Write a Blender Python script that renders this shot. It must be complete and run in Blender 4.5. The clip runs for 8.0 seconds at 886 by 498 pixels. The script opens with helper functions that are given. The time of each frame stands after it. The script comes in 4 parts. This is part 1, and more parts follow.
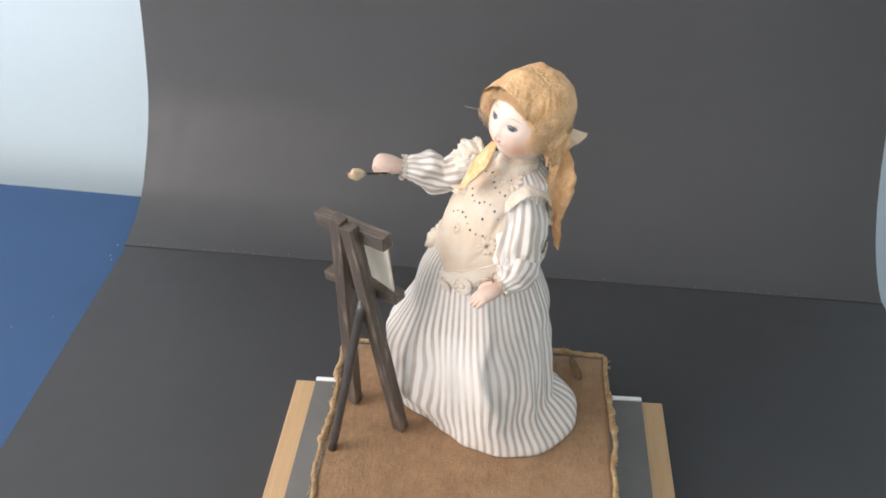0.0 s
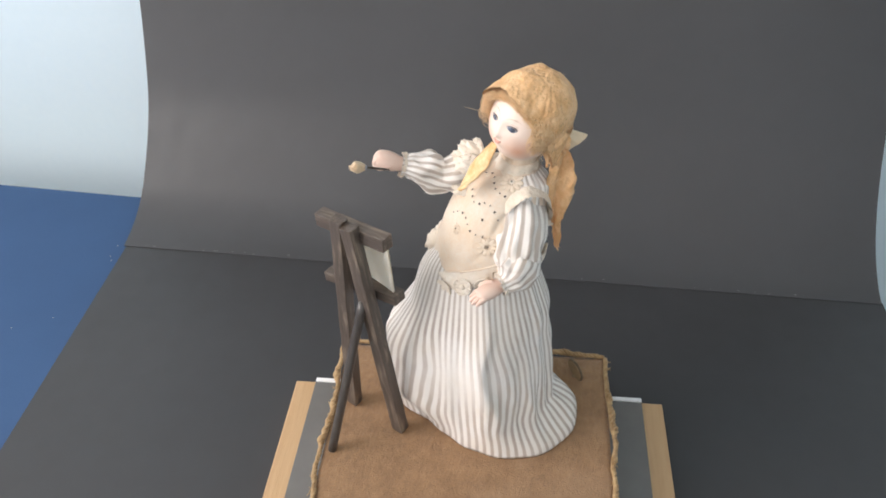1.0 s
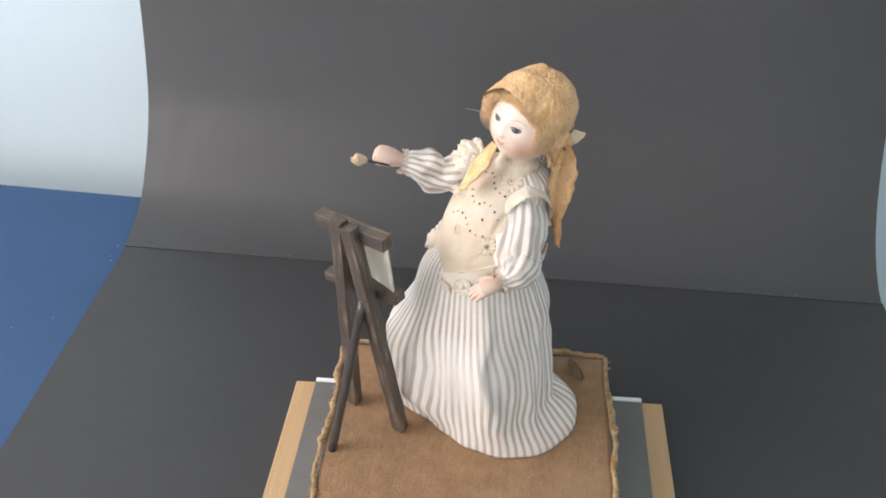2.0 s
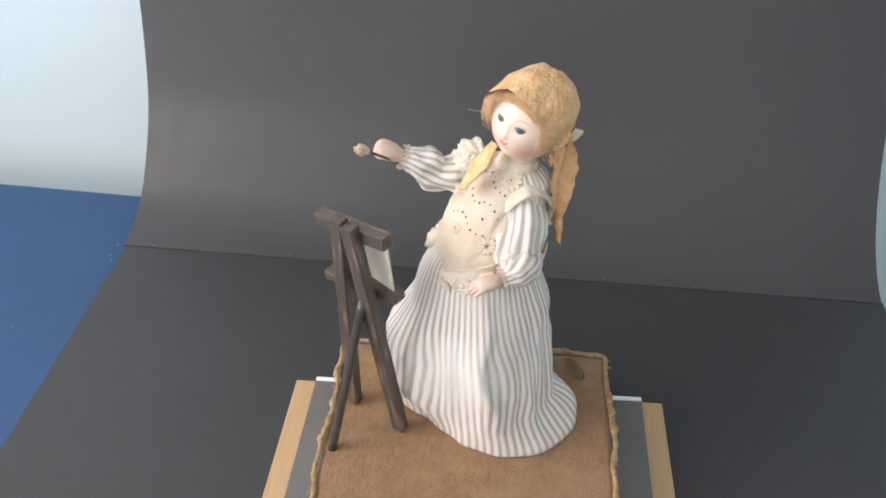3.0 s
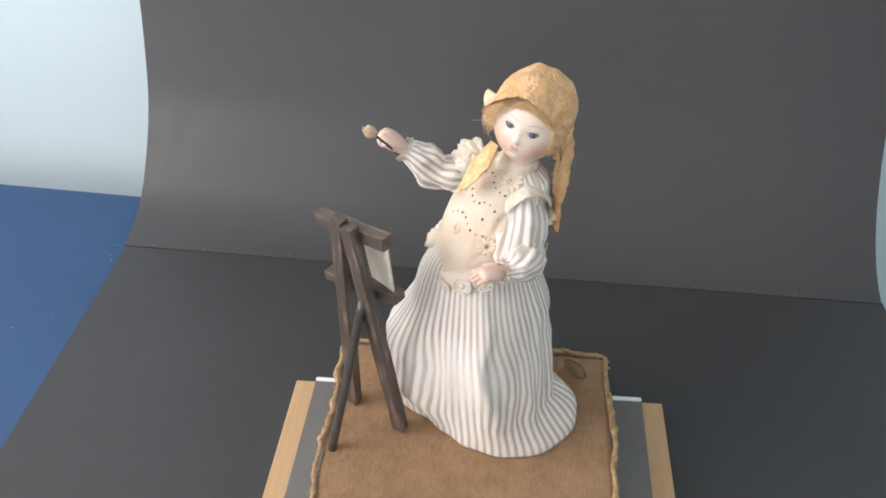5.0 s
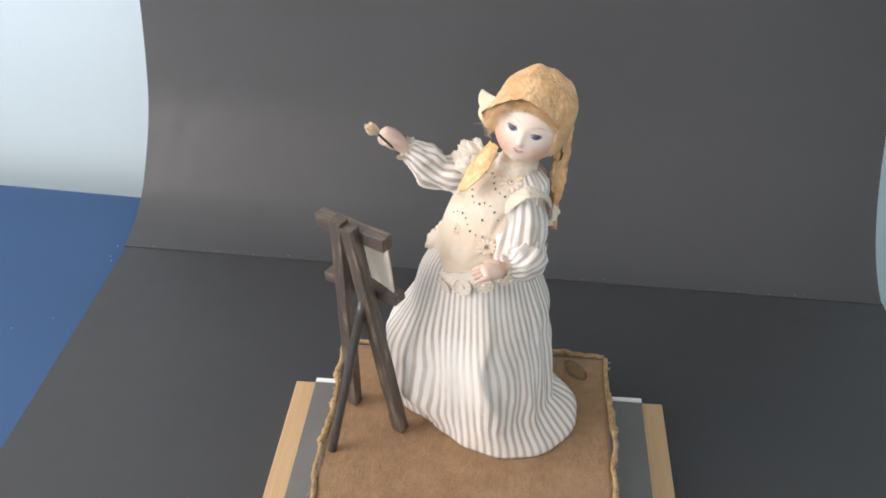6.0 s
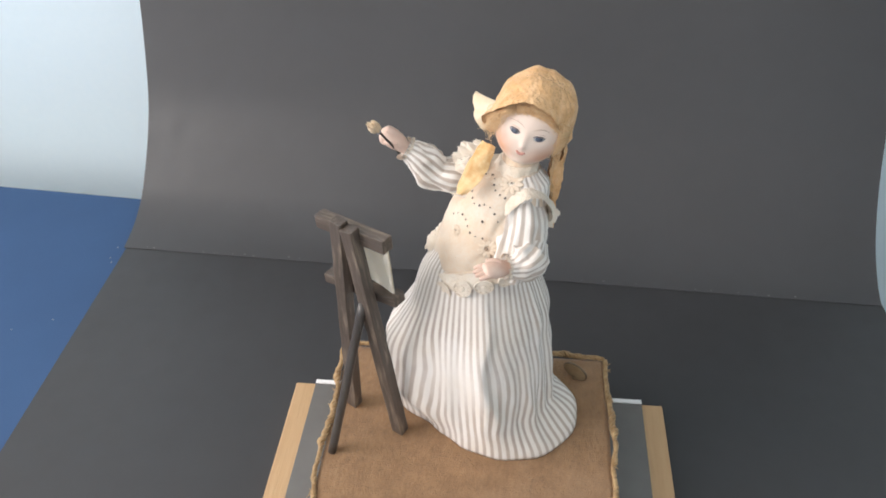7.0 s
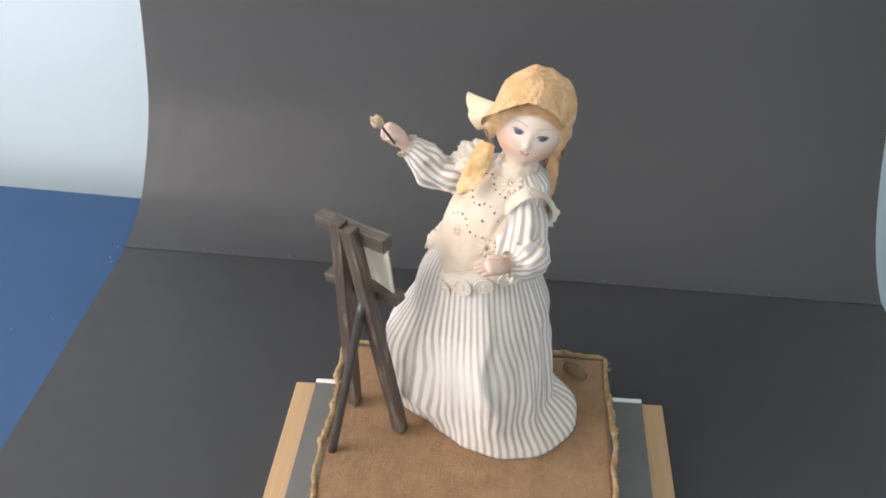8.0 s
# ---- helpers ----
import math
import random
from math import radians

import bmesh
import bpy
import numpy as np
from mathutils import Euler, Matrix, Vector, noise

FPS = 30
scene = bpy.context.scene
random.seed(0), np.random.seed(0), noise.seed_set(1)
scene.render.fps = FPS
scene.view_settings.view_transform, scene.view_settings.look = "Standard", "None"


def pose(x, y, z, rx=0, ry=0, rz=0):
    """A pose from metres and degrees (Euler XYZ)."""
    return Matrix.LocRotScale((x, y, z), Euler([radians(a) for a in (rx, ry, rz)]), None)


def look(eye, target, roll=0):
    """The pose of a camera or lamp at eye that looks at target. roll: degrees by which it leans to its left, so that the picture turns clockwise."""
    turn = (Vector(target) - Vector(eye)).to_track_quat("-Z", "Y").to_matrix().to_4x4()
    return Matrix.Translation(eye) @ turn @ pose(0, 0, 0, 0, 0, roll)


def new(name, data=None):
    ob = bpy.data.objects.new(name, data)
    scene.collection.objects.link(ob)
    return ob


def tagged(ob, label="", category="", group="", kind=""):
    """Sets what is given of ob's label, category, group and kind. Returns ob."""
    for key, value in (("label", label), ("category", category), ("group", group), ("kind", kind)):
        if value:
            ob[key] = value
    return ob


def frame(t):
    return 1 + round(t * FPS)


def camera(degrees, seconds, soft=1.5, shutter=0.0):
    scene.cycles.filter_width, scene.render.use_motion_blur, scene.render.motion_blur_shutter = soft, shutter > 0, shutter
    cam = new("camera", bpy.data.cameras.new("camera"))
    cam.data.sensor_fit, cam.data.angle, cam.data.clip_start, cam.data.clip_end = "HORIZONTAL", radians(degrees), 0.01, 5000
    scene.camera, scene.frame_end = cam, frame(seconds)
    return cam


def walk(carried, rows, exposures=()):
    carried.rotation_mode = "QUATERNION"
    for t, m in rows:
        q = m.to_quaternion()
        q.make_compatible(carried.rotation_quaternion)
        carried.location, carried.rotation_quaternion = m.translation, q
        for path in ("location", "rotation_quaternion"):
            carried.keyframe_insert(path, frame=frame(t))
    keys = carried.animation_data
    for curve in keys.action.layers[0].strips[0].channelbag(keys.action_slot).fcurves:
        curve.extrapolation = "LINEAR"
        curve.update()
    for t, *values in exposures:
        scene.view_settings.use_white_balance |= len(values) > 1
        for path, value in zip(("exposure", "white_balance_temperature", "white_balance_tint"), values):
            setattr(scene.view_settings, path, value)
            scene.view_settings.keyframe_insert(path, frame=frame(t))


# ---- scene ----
cam = camera(55.19, 8.0, soft=1.75)
EYE, AIM = (0.022, -0.617, 0.731), (-0.0501, 0.1517, 0.0954)


def aim(nod):
    """The camera's pose, nodded up by that many thousandths of a radian."""
    return look(EYE, AIM, -0.38) @ pose(0, 0, 0, math.degrees(nod / 1000))


walk(cam, [(0, aim(0)), (0.5, aim(0)), (1.0, aim(1.0)), (1.5, aim(1.3)), (2.2, aim(0.6)), (3.0, aim(0)), (3.5, aim(1.2)), (4.0, aim(1.2)), (4.5, aim(0)),
           (5.2, aim(0.5)), (6.0, aim(1.2)), (6.5, aim(2.3)), (7.0, aim(3.0)), (7.5, aim(3.0)), (8.0, aim(2.2))])

# ---- light: a dim sky outside, daylight in a left window, added fill behind the camera ----
world = bpy.data.worlds.new("sky")
scene.world = world
world.use_nodes = True
sky = world.node_tree.nodes.new("ShaderNodeTexSky")
sky.sky_type, sky.sun_disc, sky.sun_elevation, sky.sun_rotation = "NISHITA", False, radians(40), radians(250)
world.node_tree.links.new(sky.outputs[0], world.node_tree.nodes["Background"].inputs[0])
world.node_tree.nodes["Background"].inputs[1].default_value = 0.1


def area_light(name, where, towards, wide, high, watts, tint):
    data = bpy.data.lights.new(name, "AREA")
    data.shape, data.size, data.size_y, data.energy, data.color = "RECTANGLE", wide, high, watts, tint
    lamp = new(name, data)
    lamp.matrix_world = look(where, towards)
    return lamp


area_light("window_and_fill", (-1.56, -0.58, 1.02), (0.0, -0.58, 0.62), 1.3, 1.1, 38.5, (1.0, 0.925, 0.885))
# unseen fill lamp, added behind the camera in its own opening
area_light("window_and_fill", (-0.35, -2.36, 1.26), (-0.35, 0.0, 0.30), 1.5, 0.86, 13.5, (1.0, 0.90, 0.84))
scene.view_settings.exposure = 0.0


# ---- materials ----
class Net:
    """A node material with a Principled surface and short ways to add nodes."""

    def __init__(self, name, rough=0.6, metal=0.0, sheen=0.0, coat=0.0):
        self.mat = bpy.data.materials.new(name)
        self.mat.use_nodes = True
        self.tree = self.mat.node_tree
        self.out = self.tree.nodes["Principled BSDF"]
        self.out.inputs["Roughness"].default_value = rough
        self.out.inputs["Metallic"].default_value = metal
        self.out.inputs["Sheen Weight"].default_value = sheen
        self.out.inputs["Coat Weight"].default_value = coat
        self.coords = self.tree.nodes.new("ShaderNodeTexCoord")

    def node(self, kind, **links):
        n = self.tree.nodes.new(kind)
        for key, value in links.items():
            self.put(n, key, value)
        return n

    def put(self, n, key, value):
        key = int(key[1:]) if key[0] == "i" and key[1:].isdigit() else key
        if isinstance(value, bpy.types.NodeSocket):
            self.tree.links.new(value, n.inputs[key])
        else:
            n.inputs[key].default_value = value

    def noise(self, scale, detail=4.0, rough=0.55, coords=None, stretch=None):
        at = coords or self.coords.outputs["Object"]
        if stretch:
            at = self.node("ShaderNodeMapping", Vector=at, Scale=stretch).outputs[0]
        return self.node("ShaderNodeTexNoise", Vector=at, Scale=scale, Detail=detail, Roughness=rough).outputs[0]

    def ramp(self, value, low, high, a=(0, 0, 0, 1), b=(1, 1, 1, 1)):
        n = self.node("ShaderNodeValToRGB", i0=value)
        n.color_ramp.elements[0].position, n.color_ramp.elements[1].position = low, high
        n.color_ramp.elements[0].color, n.color_ramp.elements[1].color = a, b
        return n.outputs[0]

    def mix(self, factor, a, b, how="MIX"):
        n = self.tree.nodes.new("ShaderNodeMix")
        n.data_type, n.blend_type = "RGBA", how
        self.put(n, "i0", factor), self.put(n, "i6", a), self.put(n, "i7", b)
        return n.outputs[2]

    def math(self, how, a, b=0.0):
        n = self.tree.nodes.new("ShaderNodeMath")
        n.operation = how
        self.put(n, "i0", a), self.put(n, "i1", b)
        return n.outputs[0]

    def colour(self, socket):
        self.put(self.out, "Base Color", socket)

    def bump(self, height, strength, distance):
        self.put(self.out, "Normal", self.node("ShaderNodeBump", Strength=strength, Distance=distance, Height=height).outputs[0])


def rgb(r, g, b):
    return (r, g, b, 1)


def plain(name, a, b, rough, big=12.0, fine=300.0, relief=0.0004, strength=0.4, stretch=None, **more):
    """Two colours mingled by a broad and a fine noise, with relief."""
    net = Net(name, rough, **more)
    broad, grain = net.noise(big, 5, stretch=stretch), net.noise(fine, 3, stretch=stretch)
    mixed = net.math("ADD", net.math("MULTIPLY", broad, 0.65), net.math("MULTIPLY", grain, 0.35))
    net.colour(net.ramp(mixed, 0.36, 0.64, a, b))
    net.bump(mixed, strength, relief)
    return net.mat


def striped_cloth():
    net = Net("striped_cotton", 0.85, sheen=0.15)
    u = net.node("ShaderNodeSeparateXYZ", Vector=net.coords.outputs["UV"]).outputs[0]
    wobble = net.math("MULTIPLY", net.noise(60), 0.14)
    wave = net.math("SINE", net.math("MULTIPLY", net.math("ADD", u, wobble), math.tau))
    band = net.ramp(net.math("ADD", net.math("MULTIPLY", wave, 0.5), 0.5), 0.40, 0.80)
    ground = net.ramp(net.noise(25, 5), 0.35, 0.7, rgb(0.87, 0.825, 0.79), rgb(0.83, 0.77, 0.70))
    stripe = net.ramp(net.noise(35, 4), 0.35, 0.7, rgb(0.44, 0.365, 0.32), rgb(0.54, 0.455, 0.38))
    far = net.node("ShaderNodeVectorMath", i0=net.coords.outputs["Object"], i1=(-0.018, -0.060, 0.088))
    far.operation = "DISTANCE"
    worn_or_lit = net.ramp(net.math("ADD", far.outputs["Value"], net.math("MULTIPLY", net.noise(38, 4), 0.030)), 0.026, 0.060, rgb(0.25, 0.25, 0.25))
    band = net.math("MULTIPLY", band, worn_or_lit)  # stripes painted paler at the front, as strong light washes them out
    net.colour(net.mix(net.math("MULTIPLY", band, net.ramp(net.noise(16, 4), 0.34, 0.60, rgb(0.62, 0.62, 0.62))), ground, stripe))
    weave = net.noise(900, 2)
    net.bump(net.math("ADD", net.math("MULTIPLY", weave, 0.25), net.noise(110, 4)), 0.5, 0.0012)
    return net.mat


def porcelain():
    """Bisque skin with painted cheeks: the blush has its own centres on the face."""
    net = Net("bisque_porcelain", 0.42, coat=0.08)
    base = net.ramp(net.noise(60, 3), 0.3, 0.7, rgb(0.86, 0.71, 0.615), rgb(0.83, 0.67, 0.57))
    for side in (-1, 1):
        far = net.node("ShaderNodeVectorMath", i0=net.coords.outputs["Object"], i1=(side * 0.0165, -0.0185, -0.0130))
        far.operation = "DISTANCE"
        blush = net.ramp(far.outputs["Value"], 0.001, 0.0165, rgb(0.85, 0.85, 0.85), rgb(0, 0, 0))
        base = net.mix(blush, base, rgb(0.74, 0.35, 0.20))
    net.colour(base)
    net.bump(net.noise(400, 2), 0.1, 0.0002)
    return net.mat


def skin():
    net = Net("painted_bisque_arm", 0.45)
    net.colour(net.ramp(net.noise(70, 4), 0.3, 0.7, rgb(0.80, 0.62, 0.52), rgb(0.72, 0.50, 0.41)))
    net.bump(net.noise(300, 2), 0.15, 0.0003)
    return net.mat


def lace(name, a, b, hole, scale=260.0, mottle=45.0, spread=0.45, crinkle=0.0012):
    """Crinkled lace: cell pattern of holes with tea-coloured stains."""
    net = Net(name, 0.9, sheen=0.1)
    cells = net.node("ShaderNodeTexVoronoi", Vector=net.coords.outputs["Object"], Scale=scale).outputs[0]
    holes = net.ramp(cells, 0.10, 0.32, rgb(1, 1, 1), rgb(0, 0, 0))
    patch = net.ramp(net.noise(70, 4), spread, spread + 0.17)
    cloth = net.ramp(net.noise(mottle, 6, 0.65), 0.35, 0.66, a, b)
    net.colour(net.mix(net.math("MULTIPLY", holes, patch), cloth, hole))
    net.bump(net.math("ADD", net.noise(160, 5), net.math("MULTIPLY", cells, 0.5)), 0.6, crinkle)
    return net.mat


def hair():
    net = Net("blond_mohair", 0.55, sheen=0.2)
    fibre = net.noise(90, 5, stretch=(1.0, 1.0, 5.0))
    net.colour(net.ramp(fibre, 0.3, 0.7, rgb(0.78, 0.50, 0.25), rgb(0.93, 0.69, 0.41)))
    net.bump(net.noise(330, 4, stretch=(1.0, 1.0, 0.25)), 0.8, 0.001)
    return net.mat


def wood(name, a, b, along, rough=0.5, chips=None):
    net = Net(name, rough)
    stretch = tuple(0.06 if i == along else 1.0 for i in range(3))
    grain = net.noise(160, 6, 0.65, stretch=stretch)
    base = net.ramp(grain, 0.32, 0.68, a, b)
    if chips:
        base = net.mix(net.ramp(net.noise(210, 5, stretch=tuple(0.12 if i == along else 1.0 for i in range(3))), 0.53, 0.70), base, chips)
    net.colour(base)
    net.bump(grain, 0.6, 0.0012)
    return net.mat


def plush():
    net = Net("brown_velvet", 0.95, sheen=0.25)
    nap = net.math("ADD", net.math("MULTIPLY", net.noise(38, 6, 0.7), 0.5), net.math("MULTIPLY", net.noise(190, 5, 0.7, stretch=(1.0, 0.5, 1.0)), 0.5))
    base = net.ramp(nap, 0.36, 0.64, rgb(0.232, 0.128, 0.060), rgb(0.385, 0.224, 0.112))
    # wrinkles only as colour: their shade is drawn in as thin dark lines
    ridge = net.math("ABSOLUTE", net.math("SUBTRACT", net.noise(26, 5, 0.6, stretch=(1.0, 0.6, 1.0)), 0.5))
    crease = net.ramp(ridge, 0.0, 0.016, rgb(1, 1, 1), rgb(0, 0, 0))
    base = net.mix(net.math("MULTIPLY", crease, net.ramp(net.noise(14, 3), 0.48, 0.62, b=rgb(0.45, 0.45, 0.45))), base, rgb(0.15, 0.085, 0.042))
    worn_or_lit = net.ramp(net.noise(9, 5), 0.5, 0.72)
    net.colour(net.mix(net.math("MULTIPLY", worn_or_lit, 0.45), base, rgb(0.40, 0.262, 0.162)))
    net.bump(net.math("ADD", nap, net.noise(420, 4, 0.7)), 0.9, 0.0016)
    return net.mat


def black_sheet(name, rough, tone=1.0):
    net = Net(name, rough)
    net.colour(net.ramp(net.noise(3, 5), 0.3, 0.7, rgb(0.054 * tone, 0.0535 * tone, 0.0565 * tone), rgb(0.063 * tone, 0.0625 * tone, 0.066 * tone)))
    dust = net.noise(35, 6)
    net.put(net.out, "Roughness", net.ramp(dust, 0.3, 0.75, (rough - 0.05,) * 3 + (1,), (rough + 0.06,) * 3 + (1,)))
    net.bump(dust, 0.05, 0.0004)
    return net.mat


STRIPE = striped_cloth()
BODICE = plain("cream_cotton", rgb(0.76, 0.67, 0.57), rgb(0.745, 0.58, 0.425), 0.85, 30, 420, 0.0012, 0.5, sheen=0.1)
LACE = lace("cream_lace", rgb(0.84, 0.765, 0.67), rgb(0.79, 0.68, 0.55), rgb(0.58, 0.46, 0.35), 420.0)
EYELET = plain("dark_eyelet", rgb(0.10, 0.085, 0.08), rgb(0.16, 0.13, 0.11), 0.9)
STITCH = plain("cream_embroidery", rgb(0.83, 0.72, 0.60), rgb(0.75, 0.61, 0.46), 0.85, 120, 700, 0.001, 0.6)
FACE = porcelain()
SKIN = skin()
IRIS = plain("blue_glass_eye", rgb(0.040, 0.048, 0.070), rgb(0.12, 0.145, 0.20), 0.15, 220, 600, 0.0001, 0.1)
SCLERA = plain("white_glass_eye", rgb(0.33, 0.34, 0.38), rgb(0.40, 0.41, 0.44), 0.2, 120, 300, 0.0001, 0.1)
BROW = plain("painted_brow", rgb(0.46, 0.32, 0.23), rgb(0.54, 0.39, 0.29), 0.6)
LASH = plain("painted_lash", rgb(0.15, 0.125, 0.125), rgb(0.21, 0.17, 0.165), 0.6)
LIP = plain("painted_lip", rgb(0.56, 0.25, 0.20), rgb(0.64, 0.33, 0.27), 0.4)
HAIR = hair()
BONNET = lace("tea_stained_lace_bonnet", rgb(0.86, 0.565, 0.315), rgb(0.68, 0.375, 0.16), rgb(0.58, 0.35, 0.16), 330.0, 80.0, 0.40, 0.0024)
RIBBON = plain("yellow_silk_ribbon", rgb(0.84, 0.63, 0.34), rgb(0.68, 0.34, 0.10), 0.5, 70, 300, 0.0008, 0.5, sheen=0.2)
PALE_RIBBON = plain("pale_silk_bow", rgb(0.82, 0.70, 0.52), rgb(0.76, 0.60, 0.40), 0.5, 45, 300, 0.0008, 0.4, sheen=0.2)
EASEL = wood("dark_stained_wood", rgb(0.068, 0.053, 0.044), rgb(0.135, 0.105, 0.086), 2, 0.48, rgb(0.26, 0.205, 0.158))
PROP = wood("dark_rod_wood", rgb(0.05, 0.043, 0.04), rgb(0.10, 0.088, 0.08), 2, 0.35)
BOARD = wood("pale_beech", rgb(0.52, 0.335, 0.175), rgb(0.59, 0.39, 0.215), 1, 0.5)
PLUSH = plush()
CORD = plain("gold_braid", rgb(0.27, 0.155, 0.060), rgb(0.56, 0.385, 0.20), 0.8, 140, 700, 0.0012, 0.7, sheen=0.2)
CANVAS = plain("cream_card", rgb(0.92, 0.85, 0.68), rgb(0.95, 0.90, 0.79), 0.6, 30, 300)
PLATE = plain("smoked_acrylic", rgb(0.145, 0.14, 0.132), rgb(0.17, 0.163, 0.154), 0.25, 8, 60, 0.0001, 0.05)
EDGE = plain("white_edge_highlight", rgb(0.93, 0.93, 0.93), rgb(0.90, 0.90, 0.91), 0.25, 30, 300)
BRASS = plain("aged_brass", rgb(0.30, 0.215, 0.125), rgb(0.42, 0.32, 0.20), 0.45, 120, 600, 0.0004, 0.3, metal=0.35)
RIM = plain("tarnished_brass", rgb(0.10, 0.07, 0.045), rgb(0.20, 0.145, 0.09), 0.4, 120, 600, 0.0004, 0.3, metal=0.5)
IRON = plain("dark_wire", rgb(0.03, 0.026, 0.024), rgb(0.06, 0.05, 0.045), 0.5)
TUFT = plain("bristle_tuft", rgb(0.66, 0.50, 0.33), rgb(0.80, 0.66, 0.48), 0.9, 120, 900, 0.002, 0.8)
# One black card in two tones: the floor's shade goes into its colour.
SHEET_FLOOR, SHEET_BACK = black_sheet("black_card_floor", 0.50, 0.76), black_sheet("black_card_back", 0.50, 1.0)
BLUE = plain("blue_table_cloth", rgb(0.025, 0.070, 0.170), rgb(0.031, 0.083, 0.195), 0.75, 6, 500, 0.0006, 0.3)
WALL = plain("pale_blue_white_paint", rgb(0.75, 0.87, 0.93), rgb(0.72, 0.85, 0.92), 0.8, 2, 90, 0.0006, 0.2)
CEILING = plain("white_paint", rgb(0.80, 0.80, 0.79), rgb(0.76, 0.76, 0.75), 0.85, 2, 90, 0.0006, 0.2)
FLOOR = plain("grey_floor", rgb(0.22, 0.21, 0.20), rgb(0.28, 0.27, 0.26), 0.5, 3, 60)
FRAME = plain("white_frame_paint", rgb(0.78, 0.78, 0.77), rgb(0.72, 0.72, 0.71), 0.4)
SPECK = plain("pale_chip", rgb(0.2, 0.2, 0.2), rgb(0.32, 0.32, 0.32), 0.7)


# ---- mesh helpers ----
def V(*a):
    return Vector(a)


def fresh():
    bm = bmesh.new()
    bm.loops.layers.uv.new("UVMap")
    return bm


def loft(bm, rings, slot=0, count=1.0, closed=True, cap=(False, False)):
    """Skin a list of rings of points; u runs round the ring count times, v along."""
    uv = bm.loops.layers.uv.active
    n = len(rings[0])
    grid = [[bm.verts.new(p) for p in ring] for ring in rings]
    span = n if closed else n - 1
    for i in range(len(grid) - 1):
        for j in range(span):
            k = (j + 1) % n
            face = bm.faces.new((grid[i][j], grid[i][k], grid[i + 1][k], grid[i + 1][j]))
            face.material_index, face.smooth = slot, True
            for loop, (a, b) in zip(face.loops, ((j, i), (j + 1, i), (j + 1, i + 1), (j, i + 1))):
                loop[uv].uv = (a / n * count, b / len(grid))
    for flag, ring in ((cap[0], grid[0]), (cap[1], grid[-1])):
        if flag:
            face = bm.faces.new(ring if flag and ring is grid[-1] else ring[::-1])
            face.material_index = slot
    return grid


def rounds(centre, a, b, n, ra, rb, wave=None):
    """A ring of n points round centre in the plane of a and b."""
    out = []
    for j in range(n):
        t = math.tau * j / n
        k = wave(t) if wave else 1.0
        out.append(centre + a * (ra * k * math.cos(t)) + b * (rb * k * math.sin(t)))
    return out


def tube(bm, path, radii, n=10, slot=0, count=1.0, wave=None, flat=1.0, cap=True):
    """A tube along path; radii per point; flat squeezes one axis; wave(t, s) shapes the ring."""
    path = [Vector(p) for p in path]
    ahead = (path[1] - path[0]).normalized()
    side = ahead.orthogonal().normalized()
    if abs(ahead.z) < 0.9:
        side = V(0, 0, 1).cross(ahead).normalized()
    rings = []
    for i, p in enumerate(path):
        d = (path[min(i + 1, len(path) - 1)] - path[max(i - 1, 0)]).normalized()
        side = (side - d * side.dot(d)).normalized()
        up = d.cross(side)
        s = i / (len(path) - 1)
        rings.append(rounds(p, side, up, n, radii[i], radii[i] * flat, (lambda t, s=s: wave(t, s)) if wave else None))
    return loft(bm, rings, slot, count, cap=(cap, cap))


def smooth_path(points, per=6):
    """Catmull-Rom through points (any length of tuple)."""
    pts = [np.array(p, float) for p in points]
    pts = [2 * pts[0] - pts[1]] + pts + [2 * pts[-1] - pts[-2]]
    out = []
    for a, b, c, d in zip(pts, pts[1:], pts[2:], pts[3:]):
        for k in range(per):
            t = k / per
            out.append(0.5 * (2 * b + (c - a) * t + (2 * a - 5 * b + 4 * c - d) * t * t + (3 * b - 3 * c + d - a) * t ** 3))
    out.append(pts[-2])
    return out


def along(points, per=6):
    """Path and radii from rows of x, y, z, radius."""
    rows = smooth_path(points, per)
    return [Vector(r[:3]) for r in rows], [float(r[3]) for r in rows]


def ball(bm, centre, size, slot=0, turn=None, u=14, v=10, warp=None):
    """An ellipsoid, turned by a matrix, warped by a function of the unit direction."""
    turn = turn or Matrix.Identity(3)
    rings = []
    for i in range(v + 1):
        a = math.pi * (0.002 + 0.996 * i / v)
        ring = []
        for j in range(u):
            t = math.tau * j / u
            d = V(math.sin(a) * math.cos(t), math.sin(a) * math.sin(t), -math.cos(a))
            p = V(d.x * size[0], d.y * size[1], d.z * size[2])
            ring.append(Vector(centre) + turn @ (warp(d, p) if warp else p))
        rings.append(ring)
    loft(bm, rings, slot, cap=(True, True))


def block(bm, low, high, slot=0, bevel=0.0, turn=None, at=(0, 0, 0)):
    """A box with bevelled edges."""
    made = bmesh.ops.create_cube(bm, size=1.0)["verts"]
    low, high = Vector(low), Vector(high)
    for v in made:
        v.co = V(*(low[k] + (v.co[k] + 0.5) * (high[k] - low[k]) for k in range(3)))
    faces = list({f for v in made for f in v.link_faces})
    for f in faces:
        f.material_index = slot
    if bevel:
        edges = list({e for f in faces for e in f.edges})
        res = bmesh.ops.bevel(bm, geom=edges, offset=bevel, segments=2, profile=0.6, affect="EDGES")
        made = list({v for f in res["faces"] for v in f.verts} | {v for v in made if v.is_valid})
        for f in {f for v in made for f in v.link_faces}:
            f.material_index = slot
    if turn is not None:
        group = {v for f in {f for v in made for f in v.link_faces} for v in f.verts}
        for v in group:
            v.co = Vector(at) + turn @ v.co


